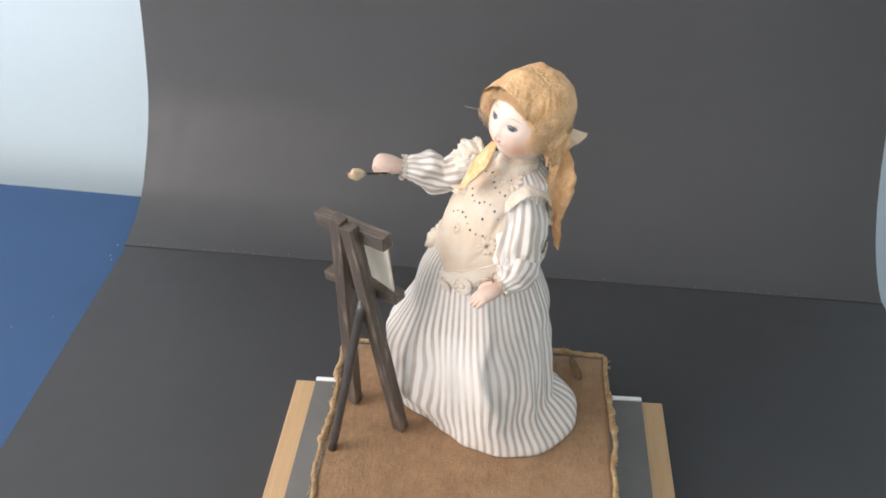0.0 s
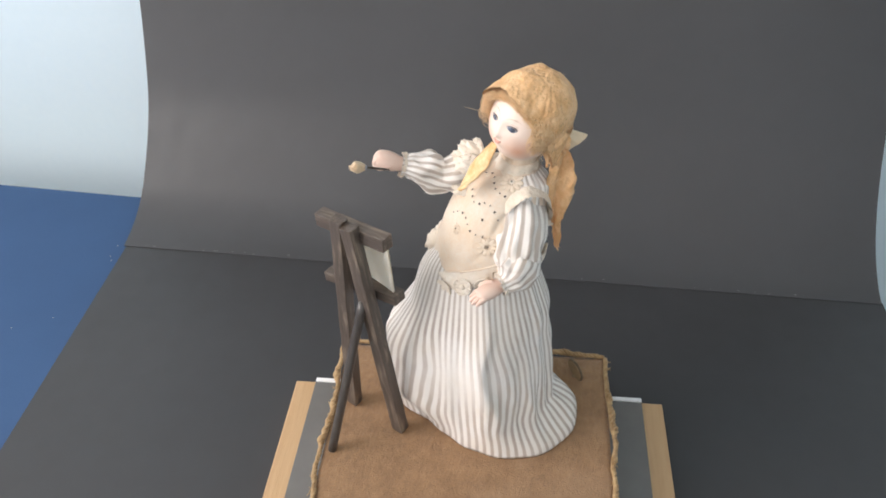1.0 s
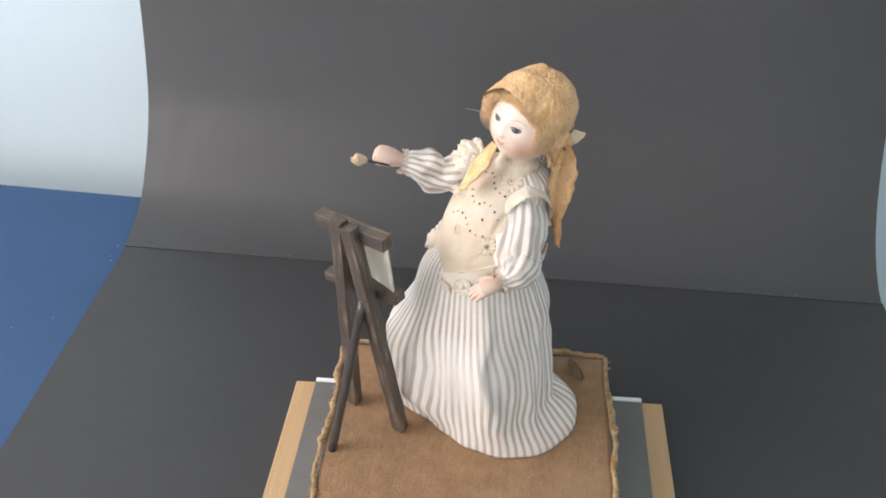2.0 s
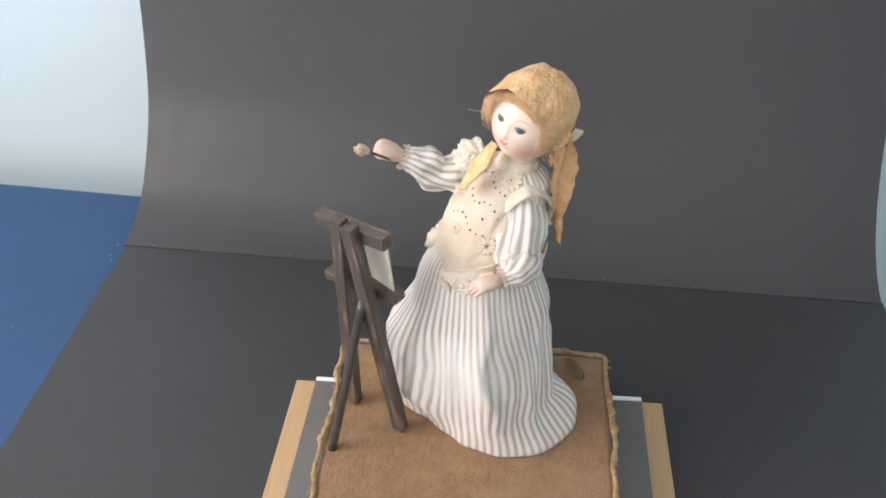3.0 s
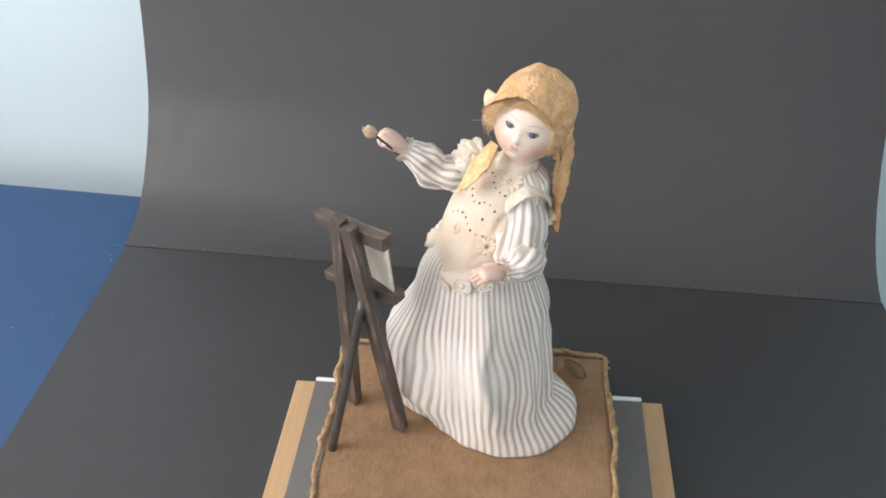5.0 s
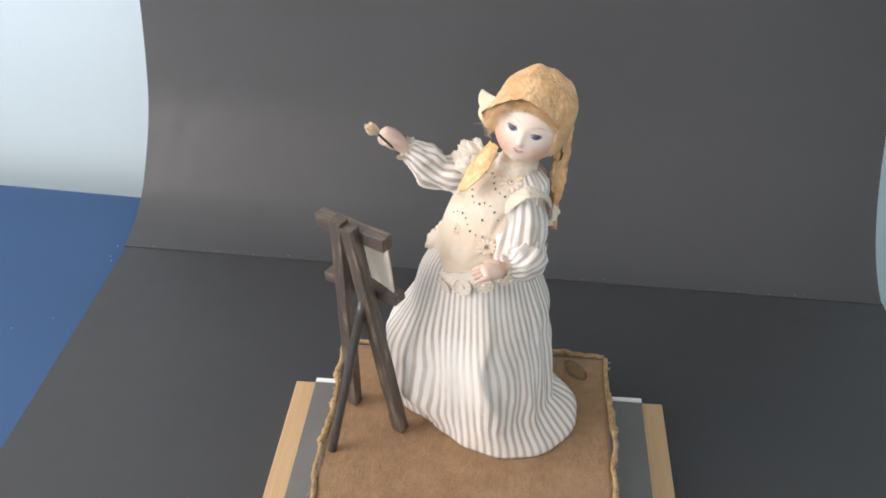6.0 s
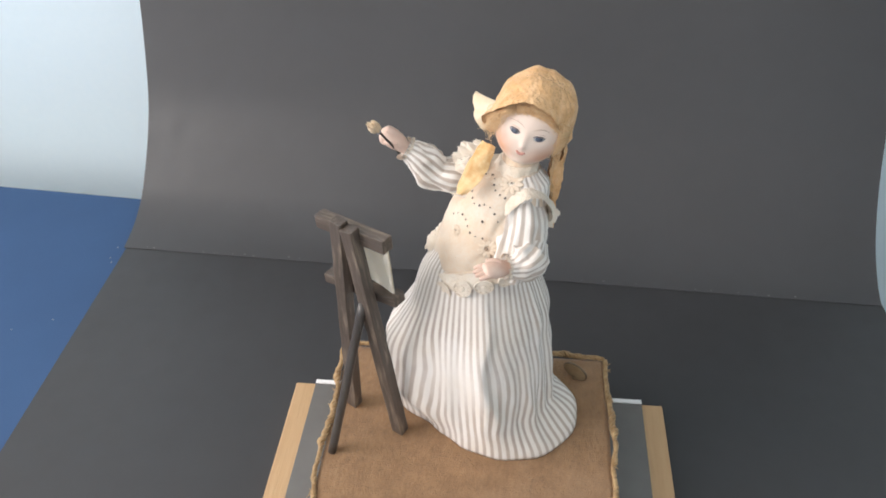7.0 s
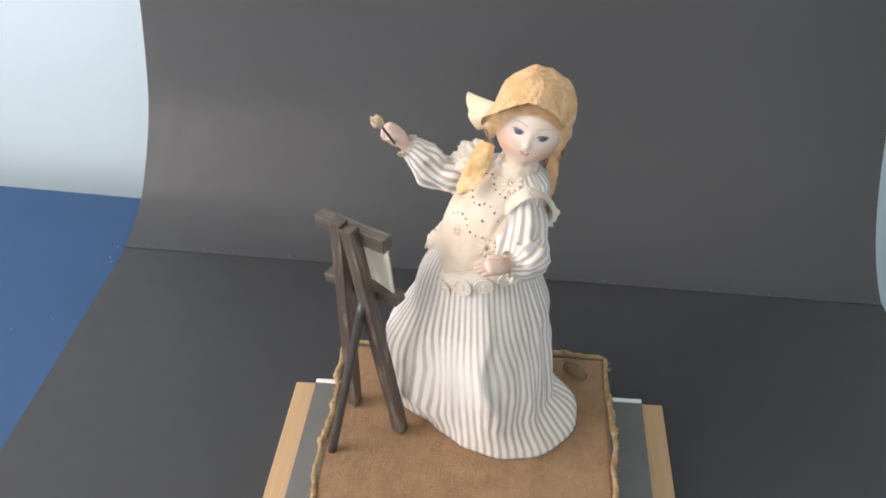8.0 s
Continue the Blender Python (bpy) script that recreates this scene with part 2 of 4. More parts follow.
def finish(name, bm, mats, origin=(0, 0, 0), parent=None, label="", recalc=True):
    """Make bm ONE mesh object, its origin at a world point; under parent if given."""
    origin = Vector(origin)
    if recalc:
        bmesh.ops.recalc_face_normals(bm, faces=bm.faces)
    bmesh.ops.translate(bm, verts=bm.verts, vec=-origin)
    mesh = bpy.data.meshes.new(name)
    bm.to_mesh(mesh)
    bm.free()
    for m in mats if isinstance(mats, (list, tuple)) else [mats]:
        mesh.materials.append(m)
    ob = new(name, mesh)
    base = Vector((0, 0, 0))
    if parent:
        ob.parent = parent
        up = parent
        while up:
            base += up.location
            up = up.parent
    ob.location = origin - base
    return tagged(ob, label) if label else ob


def part(name, bm, material, parent, label="", origin=None):
    base, up = Vector((0, 0, 0)), parent
    while up:
        base += up.location
        up = up.parent
    return finish(name, bm, material, base if origin is None else origin, parent, label)


def piece(name, bm, material, owner, label=""):
    """A part built in its owner's own space."""
    ob = finish(name, bm, material, (0, 0, 0), None, label)
    ob.parent = owner
    return ob


def table(rows, z):
    """Smooth values from rows keyed by their first number."""
    keys = [r[0] for r in rows]
    i = min(max(sum(k <= z for k in keys) - 1, 0), len(rows) - 2)
    t = min(max((z - keys[i]) / (keys[i + 1] - keys[i]), 0), 1)
    a, b, c, d = (np.array(rows[min(max(k, 0), len(rows) - 1)][1:]) for k in (i - 1, i, i + 1, i + 2))
    return 0.5 * (2 * b + (c - a) * t + (2 * a - 5 * b + 4 * c - d) * t * t + (3 * b - 3 * c + d - a) * t ** 3)


def rough3(p, scale, size):
    return noise.noise_vector(Vector(p) * scale) * size


# ---- the room ----
X0, X1, Y0, Y1, Z0, Z1 = -1.6, 1.7, -2.4, 0.56, -0.75, 1.75


def room():
    bm = fresh()
    block(bm, (X0 - 0.2, Y0 - 0.2, Z0 - 0.1), (X1 + 0.2, Y1 + 0.2, Z0))
    tagged(finish("floor", bm, FLOOR), "plain grey floor under the blue table", "floor", kind="structure")
    bm = fresh()
    block(bm, (X0 - 0.2, Y0 - 0.2, Z1), (X1 + 0.2, Y1 + 0.2, Z1 + 0.1))
    tagged(finish("ceiling", bm, CEILING), "plain white painted ceiling of the room", "ceiling", kind="structure")
    bm = fresh()
    block(bm, (X0 - 0.2, Y1, Z0), (X1 + 0.2, Y1 + 0.12, Z1))
    tagged(finish("wall_north", bm, WALL), "pale bluish white painted wall behind the backdrop", "wall", kind="structure")
    bm = fresh()
    block(bm, (X1, Y0, Z0), (X1 + 0.12, Y1, Z1))
    tagged(finish("wall_east", bm, WALL), "pale bluish white painted side wall", "wall", kind="structure")
    # two walls with a window opening each, the south one added; four butted pieces
    for name, fixed, lo, hi, a, b, c, d in (("wall_west", "x", Y0, Y1, -1.23, 0.07, 0.47, 1.57), ("wall_south", "y", X0, X1, -1.10, 0.40, 0.82, 1.70)):
        bm = fresh()
        for p, q, r, s in ((lo, a, Z0, Z1), (b, hi, Z0, Z1), (a, b, Z0, c), (a, b, d, Z1)):
            if fixed == "x":
                block(bm, (X0 - 0.12, p, r), (X0, q, s))
            else:
                block(bm, (p, Y0 - 0.12, r), (q, Y0, s))
        tagged(finish(name, bm, WALL), "pale bluish white wall with a window opening", "wall", kind="structure")
        bm = fresh()
        for p, q, r, s in ((a, b, c, c + 0.04), (a, b, d - 0.04, d), (a, a + 0.04, c + 0.04, d - 0.04), (b - 0.04, b, c + 0.04, d - 0.04)):
            if fixed == "x":
                block(bm, (X0 - 0.10, p, r), (X0 - 0.05, q, s))
            else:
                block(bm, (p, Y0 - 0.10, r), (q, Y0 - 0.05, s))
        tagged(finish("window_1" if fixed == "x" else "fill_window", bm, FRAME), "unseen white painted window frame round a daylight or fill lamp", "window", kind="structure")


room()


# ---- the table and the black sheets ----
def blue_table():
    bm = fresh()
    block(bm, (-1.25, -0.95, -0.034), (0.440, 0.347, -0.004), 0, 0.003)
    top = tagged(finish("table", bm, BLUE, (-0.37, -0.3, Z0)), "large table with a plain deep blue top", "table")
    for x, y in ((-1.18, -0.88), (0.38, -0.88), (-1.18, 0.28), (0.38, 0.28)):
        bm = fresh()
        block(bm, (x - 0.025, y - 0.025, Z0), (x + 0.025, y + 0.025, -0.034), 0, 0.003)
        part("leg", bm, FRAME, top)
    top.rotation_euler.z = radians(-3.65)


def sheets():
    # flat sheet; its far edge runs a little askew
    bm = fresh()
    rings = []
    for z in (-0.004, -0.0012):
        rings.append([V(-0.508, -0.80, z), V(0.505, -0.80, z), V(0.499, 0.209, z), V(-0.494, 0.243, z)])
    loft(bm, rings, cap=(True, True))
    for f in bm.faces:
        f.smooth = False
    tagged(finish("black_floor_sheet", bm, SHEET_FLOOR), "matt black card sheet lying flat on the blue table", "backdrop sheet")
    # curved sheet rising to the wall
    left = [(0.240, -0.0012), (0.262, 0.0018), (0.288, 0.008), (0.319, 0.022), (0.345, 0.042), (0.386, 0.085), (0.415, 0.126), (0.439, 0.182), (0.463, 0.255), (0.485, 0.345), (0.505, 0.47), (0.52, 0.62)]
    right = [(0.206, -0.0012), (0.222, 0.004), (0.241, 0.014), (0.262, 0.029), (0.281, 0.046), (0.309, 0.080), (0.336, 0.123), (0.356, 0.165), (0.382, 0.235), (0.410, 0.33), (0.44, 0.46), (0.47, 0.61)]
    left, right = smooth_path(left, 5), smooth_path(right, 5)
    bm = fresh()
    rows = []
    for a, b in zip(left, right):
        row = []
        for k in range(25):
            s = k / 24
            y, z = a + (b - a) * s
            x = -0.497 + 0.994 * s
            bow = 0.003 * math.sin(math.pi * s) ** 2 * min(z / 0.2, 1)
            row.append(V(x, y + bow, z))
        rows.append(row)
    loft(bm, rows, closed=False)
    bmesh.ops.recalc_face_normals(bm, faces=bm.faces)
    bmesh.ops.solidify(bm, geom=bm.faces[:], thickness=0.0014)
    for e in bm.edges:
        e.smooth = e.calc_face_angle(0) < 0.6
    tagged(finish("black_backdrop_sheet", bm, SHEET_BACK), "black card backdrop curving up behind the doll", "backdrop sheet")
    # pale chips along the join of the two sheets and on the blue top
    rng = random.Random(4)
    bm = fresh()
    for k in range(30):
        s = rng.random() ** 1.2
        x = -0.49 + 0.99 * s
        ball(bm, (x, 0.243 - 0.034 * s + rng.uniform(-0.002, 0.002), 0.0012), (rng.uniform(0.0005, 0.0022), 0.0004, 0.0003), 0, None, 6, 4)
    for k in range(4):
        ball(bm, (-0.502 - rng.random() * 0.012, 0.24 - 0.45 * rng.random() ** 1.5, -0.0005), (0.0008, 0.0018, 0.0006), 0, None, 6, 4)
    for k in range(5):
        ball(bm, (rng.uniform(-0.75, -0.53), rng.uniform(-0.05, 0.3), -0.0036), (0.0010, 0.0008, 0.0004), 0, None, 6, 4)
    tagged(finish("paper_chips", bm, SPECK), "tiny pale paper chips along the sheet edges", "debris", kind="stuff")


blue_table()
sheets()

# ---- board, plate and plush base ----
TOP = 0.08


def stand():
    bm = fresh()
    block(bm, (-0.2, -0.42, 0.0), (0.2, 0.0, 0.022), 0, 0.0015)
    tagged(finish("wooden_board", bm, BOARD, (0, -0.21, 0)), "pale beech board lying on the black sheet", "board")
    bm = fresh()
    block(bm, (-0.177, -0.40, 0.022), (0.177, -0.0045, 0.0275), 0, 0.0006)
    plate = tagged(finish("acrylic_plate", bm, PLATE, (0, -0.2, 0.022)), "smoked grey acrylic plate, highlight of its polished back edge coloured white", "plate")
    bm = fresh()
    # the light caught by the polished edge is coloured in as a white strip
    block(bm, (-0.177, -0.0042, 0.022), (0.177, 0.001, 0.0285), 0, 0.001)
    part("edge_strip", bm, EDGE, plate, "polished edge with its highlight in white colour")


BX0, BX1, BY0, BY1 = -0.1375, 0.1315, -0.235, 0.0065


def plush_base():
    bm = fresh()
    nx, ny = 60, 56
    low, rows = [], []
    for i in range(ny + 1):
        y = BY0 + (BY1 - BY0) * i / ny
        row = []
        for j in range(nx + 1):
            x = BX0 + (BX1 - BX0) * j / nx
            edge = min(x - BX0, BX1 - x, y - BY0, BY1 - y)
            drop = 0.0012 * (1 - min(edge / 0.008, 1)) ** 2
            row.append(V(x, y, TOP - drop + noise.noise(V(x, y, 0) * 22) * 0.0006))
        rows.append(row)
    loft(bm, rows, closed=False)
    rim = [rows[0][j] for j in range(nx)] + [rows[i][nx] for i in range(ny)] + [rows[ny][j] for j in range(nx, 0, -1)] + [rows[i][0] for i in range(ny, 0, -1)]
    loft(bm, [[V(p.x, p.y, 0.0275) for p in rim], rim])
    bmesh.ops.remove_doubles(bm, verts=bm.verts, dist=1e-6)
    base = tagged(finish("plush_base", bm, PLUSH, (0, -0.11, 0.0275)), "box base covered in worn brown velvet with gold braid", "base")
    # two twisted strands with slack and knots, side by side with the edge
    rng = random.Random(11)
    corners = [V(BX0, BY0, 0), V(BX0, BY1, 0), V(BX1, BY1, 0), V(BX1, BY0, 0)]
    for a, b in zip(corners, corners[1:]):
        length = (b - a).length
        d = (b - a).normalized()
        out = V(-d.y, d.x, 0)
        steps = int(length / 0.0016)
        bm = fresh()
        seed = rng.random() * 50
        lumps = [(rng.random() * length, rng.uniform(0.2, 1.3)) for _ in range(int(length / 0.014))]
        for strand in range(3):
            path, radii = [], []
            for i in range(steps + 1):
                s = length * i / steps
                swell = sum(h * math.exp(-((s - c) / 0.0045) ** 2) for c, h in lumps)
                turn = s / 0.013 * math.tau + strand * math.tau / 3
                r = 0.0012 * (1 + 0.7 * swell)
                slack = noise.noise(V(s * 40, seed, 0)) * 0.0034 + noise.noise(V(s * 13, seed, 3)) * 0.0028
                p = a + d * s + out * (slack + 0.0012 + 0.0012 * swell + r * math.cos(turn)) + V(0, 0, TOP - 0.0002 + r * math.sin(turn) + abs(slack) * 0.25)
                path.append(p)
                radii.append(0.0013 * (1 + 0.35 * swell) * (1 + 0.45 * noise.noise(V(s * 160, strand * 7, seed))))
            tube(bm, path, radii, 7, 0)
        for _ in range(int(length / 0.004)):  # frayed threads
            p = a + d * rng.random() * length + V(0, 0, TOP + 0.0012) + out * rng.uniform(0, 0.003)
            w = (d * rng.uniform(-1, 1) + out * rng.uniform(-0.6, 1) + V(0, 0, rng.uniform(0, 0.7))) * rng.uniform(0.003, 0.007)
            tube(bm, [p + w * (k / 4) + V(0, 0, -0.002 * (k / 4) ** 2) for k in range(5)], [0.0004] * 5, 4, 0)
        part("braid", bm, CORD, base, "frayed gold braid")


stand()
plush_base()


# ---- the easel ----
D, N = V(0.846, -0.533, 0), V(0.533, 0.846, 0)
MID = V(-0.0935, -0.0875, TOP)


def on_easel(d, n, z):
    return MID + D * d + N * n + V(0, 0, z - TOP)


def bar(bm, a, b, wide, deep, across, slot=0, bevel=0.0009):
    """A squared bar from a to b, with worn edges; across is its wide direction."""
    a, b = Vector(a), Vector(b)
    z = (b - a).normalized()
    x = (Vector(across) - z * Vector(across).dot(z)).normalized()
    y = z.cross(x)
    turn = Matrix((x, y, z)).transposed()
    block(bm, (-wide / 2, -deep / 2, 0), (wide / 2, deep / 2, (b - a).length), slot, bevel, turn, a)


def easel():
    root = tagged(new("easel"), "small dark-stained wooden easel standing on the velvet base", "easel")
    root.location = MID

    def stick(name, a, b, wide, deep, across, mat=EASEL, label=""):
        bm = fresh()
        bar(bm, (0, 0, 0), (0, 0, (b - a).length), wide, deep, (1, 0, 0))
        bmesh.ops.subdivide_edges(bm, edges=[e for e in bm.edges if e.calc_length() > 0.03], cuts=14)
        for v in bm.verts:
            v.co += rough3(v.co + a * 9, 140, 0.0004)
        z = (b - a).normalized()
        x = (across - z * across.dot(z)).normalized()
        ob = finish(name, bm, mat, (0, 0, 0), None, label)
        ob.parent = root
        ob.matrix_basis = Matrix.Translation(a - MID) @ Matrix((x, z.cross(x), z)).transposed().to_4x4()
        return ob

    stick("leg", on_easel(-0.0292, 0, TOP), on_easel(-0.0090, -0.016, 0.3265), 0.0115, 0.010, D)
    stick("leg", on_easel(0.0285, 0.0015, TOP), on_easel(0.0022, -0.016, 0.3235), 0.0120, 0.011, D)
    stick("crossbar", on_easel(-0.0400, -0.0065, 0.3095), on_easel(0.0330, -0.0060, 0.3152), 0.0115, 0.0125, N)
    stick("shelf_bar", on_easel(-0.0465, 0.003, 0.2385), on_easel(0.0325, 0.0058, 0.2490), 0.0135, 0.0095, N)
    bm = fresh()
    a, b = on_easel(0.0075, -0.0125, 0.2460), on_easel(-0.0064, -0.0572, TOP)
    tube(bm, [a.lerp(b, k / 12) for k in range(13)], [0.0041] * 13, 10)
    prop = part("prop_leg", bm, PROP, root, "dark round prop rod")
    bm = fresh()
    for front in (0.0, 0.0014):  # a thin card with a slight curl
        rows = []
        for z, n in ((0.2520, 0.0085), (0.2660, 0.0073), (0.2800, 0.0060), (0.2940, 0.0047), (0.3045, 0.0037)):
            rows.append([on_easel(d, n + front - 0.0040 * max(0.0, (d + 0.006) / 0.032) ** 2, z) for d in (-0.0295 + 0.0570 * k / 20 for k in range(21))])
        loft(bm, rows, closed=False)
    tagged(finish("canvas", bm, CANVAS, on_easel(-0.002, 0.0085, 0.2515)), "blank cream card canvas propped on the easel", "canvas")


easel()


# ---- the doll: an automaton in a striped dress ----
HOME = V(0.004, -0.055, TOP)
TWIST = radians(-32)
TORSO = [  # z, centre x, centre y, half width, half depth
    (0.246, 0.004, -0.049, 0.0425, 0.0375), (0.262, 0.005, -0.050, 0.0450, 0.0405), (0.280, 0.009, -0.050, 0.0455, 0.042), (0.300, 0.014, -0.050, 0.0445, 0.040),
    (0.320, 0.0165, -0.049, 0.0400, 0.035), (0.336, 0.0195, -0.048, 0.0370, 0.030), (0.346, 0.0235, -0.047, 0.032, 0.024), (0.353, 0.028, -0.047, 0.019, 0.018),
    (0.359, 0.030, -0.047, 0.0145, 0.0145), (0.372, 0.033, -0.048, 0.0135, 0.0135)]
SKIRT = [  # z, centre x, centre y, half x, half y
    (0.081, 0.003, -0.060, 0.080, 0.070), (0.095, 0.000, -0.058, 0.079, 0.069), (0.121, -0.005, -0.055, 0.080, 0.068), (0.150, -0.007, -0.052, 0.079, 0.066),
    (0.170, -0.008, -0.050, 0.078, 0.064), (0.190, -0.004, -0.049, 0.070, 0.061), (0.212, 0.002, -0.048, 0.063, 0.056), (0.240, 0.0015, -0.047, 0.0545, 0.0455),
    (0.258, 0.0020, -0.048, 0.0465, 0.0395), (0.270, 0.004, -0.048, 0.041, 0.035)]


def torso_at(turn, z, lift=0.0):
    """A point of the bodice; turn 0 is the doll's own front, positive towards its left arm."""
    cx, cy, a, b = table(TORSO, z)
    x, y = (a + lift) * math.sin(turn), -(b + lift) * math.cos(turn)
    return V(cx + x * math.cos(TWIST) - y * math.sin(TWIST), cy + x * math.sin(TWIST) + y * math.cos(TWIST), z)


def torso_frame(turn, z):
    p = torso_at(turn, z)
    right = (torso_at(turn + 0.02, z) - torso_at(turn - 0.02, z)).normalized()
    up = (torso_at(turn, z + 0.001) - torso_at(turn, z - 0.001)).normalized()
    return p, right, up, right.cross(up).normalized()


WAIST = [  # turn, rise of the belt: low before the right hip, higher at the sides and back
    (-3.15, 0.012), (-2.2, 0.017), (-1.35, 0.009), (-0.95, -0.009), (-0.62, -0.0150), (0.0, 0.0), (0.5, 0.0122), (1.0, 0.0230), (2.0, 0.020), (3.15, 0.012)]
HEM = [  # direction, reach of the hem on the floor: short before the easel, trailing behind the left foot
    (-3.04, 0.084), (-2.65, 0.065), (-2.34, 0.0595), (-2.02, 0.061), (-1.71, 0.066), (-1.47, 0.0715), (-1.21, 0.0785), (-0.96, 0.0855), (-0.52, 0.0932), (-0.07, 0.0932), (0.19, 0.077),
    (0.55, 0.064), (1.57, 0.060), (2.40, 0.067), (3.0, 0.083), (3.3, 0.080)]


def skirt_at(t, z):
    t = (t + math.pi) % math.tau - math.pi
    cx, cy, rx, ry = table(SKIRT, z)
    w = min(max((0.264 - z) / 0.18, 0), 1)
    low = min(max((0.124 - z) / 0.043, 0), 1)
    fold = w * (0.0012 * math.sin(9 * t + 1.3) + 0.0010 * math.sin(16 * t + 9 * z) + 0.0006 * math.sin(27 * t + 2 + 14 * z))
    fold += 0.0030 * w * math.exp(-((t + 0.95) / 0.75) ** 2) * noise.noise(V(7 * t + 30 * z, z * 16, 2.0)) + 0.0008 * w * noise.noise(V(11 * t, z * 20, 5.0)) + 0.0006 * w * noise.noise(V(26 * t + 40 * z, z * 30, 9.0))
    for t0, high, lean in ((-2.25, 0.0022, 0.8), (-1.02, 0.0052, -0.6), (-0.68, 0.0062, -1.4), (-0.30, 0.0052, -0.5)):
        dt = t - t0 - lean * (0.17 - z)  # soft on the left, steep on the right
        fold += high * min(w * 1.5, 1) * math.exp(-(dt / 0.085) ** 2 if dt > 0 else -(dt / 0.34) ** 2)
    dt = t + 1.42 - 1.6 * (0.17 - z) - 0.07 * math.sin(62 * z)  # the broad front fold, lost towards the hem
    fold += 0.0125 * min(w * 1.5, 1) * math.exp(-(max(0.0, 0.175 - z) / 0.060) ** 2) * math.exp(-(dt / 0.10) ** 2 if dt > 0 else -(dt / 0.34) ** 2)
    fold += 0.0018 * math.exp(-((t + 0.65) / 0.45) ** 2) * math.sin(21 * t + 6 * z) * min(w * 1.6, 1)
    k = 1 + (fold - 0.0026 * w) * (1 - 0.75 * low) / max(rx, ry)
    p = V(cx + rx * k * math.cos(t), cy + ry * k * math.sin(t), z)
    r = float(table(HEM, max(t, -3.04))[0]) + 0.0007 * math.sin(13 * t)
    fall = min(max((0.270 - z) / 0.189, 0), 1)
    wx, wy, wa, wb = SKIRT[-1][1:]
    foot, waist, ray = V(0.008 + r * math.cos(t), -0.056 + r * math.sin(t), z), V(wx + wa * math.cos(t), wy + wb * math.sin(t), z), V(math.cos(t), math.sin(t), 0)
    plumb = waist.lerp(foot, fall ** 0.85) + ray * (0.007 * math.sin(math.pi * fall ** 0.8) + 0.9 * fold * (1 - 0.6 * low))
    p = p.lerp(plumb, 0.9 * math.exp(-((t + 1.72) / 0.50) ** 2))
    q = V(0.008 + r * math.cos(t), -0.056 + r * math.sin(t), z)
    sharp = low ** (1.0 + 1.6 * math.exp(-((t + 0.1) / 0.6) ** 2))
    trail = math.exp(-((t + 0.05) / 0.42) ** 2)  # the hem that trails behind lies on the base as a rounded lobe
    lobe = 1 - (1 - min(max((0.113 - z) / 0.030, 0), 1)) ** 2.6
    return p.lerp(q, sharp * sharp * (3 - 2 * sharp) * (1 - trail) + lobe * trail)


def stripe_lines(zs, n):
    """For each height, the directions in which n threads that run straight from waist to hem cross the skirt."""
    fine = [-1.5 * math.pi + math.tau * k / 720 for k in range(721)]
    hem = [skirt_at(t, 0.081) for t in fine]
    run = np.concatenate(([0], np.cumsum([(b - a).length for a, b in zip(hem, hem[1:])])))
    ends = np.interp(np.linspace(0, run[-1], n + 1)[:-1], run, fine)
    rows = []
    for z in zs:
        s = (0.270 - z) / 0.189
        cx, cy, rx, ry = table(SKIRT, z)
        row = []
        for k, end in enumerate(ends):
            start = -1.5 * math.pi + math.tau * k / n
            a, b = skirt_at(start, 0.270), skirt_at(end, 0.081)
            p = a.lerp(b, s)
            t = math.atan2((p.y - cy) / ry, (p.x - cx) / rx)
            t += math.tau * round((end - t) / math.tau)
            plain_t = start + (end - start) * s ** 0.85
            t += (plain_t - t) * 0.95 * math.exp(-((plain_t + 1.72) / 0.55) ** 2)
            row.append(t + (end - t) * max(0.0, (s - 0.7) / 0.3) ** 2)
        rows.append(row)
    return rows


def frill(bm, centre, axis, r0, r1, out, slot, waves=13, seed=1, flat=1.0, around=None, ruffle=1.0):
    """A ruffle: a collar that flares from r0 to r1 along axis, with waves and a ragged edge."""
    axis = Vector(axis).normalized()
    a = axis.orthogonal().normalized() if around is None else (Vector(around) - axis * Vector(around).dot(axis)).normalized()
    b = axis.cross(a)
    rng = random.Random(seed)
    tooth = [rng.uniform(-1, 1) for _ in range(160)]
    for shell in (0.0, 0.0009):
        rings = []
        for i in range(7):
            s = i / 6
            ring = []
            for j in range(160):
                t = math.tau * j / 160
                ripple = ruffle * s * (0.0024 * math.sin(waves * t + seed) + 0.0014 * math.sin(2.3 * waves * t))
                rag = (0.0012 * tooth[j] + 0.0014 * abs(math.sin(26 * t))) * (s > 0.9)
                r = r0 + (r1 - r0) * s ** 0.8 + ripple - shell
                h = out * s + rag + 0.0012 * s * math.sin(waves * t * 0.7 + 2)
                ring.append(Vector(centre) + a * (r * math.cos(t)) + b * (r * flat * math.sin(t)) + axis * h)
                ring[-1] += rough3(ring[-1], 120, 0.0022 * s)
            rings.append(ring)
        loft(bm, rings, slot)


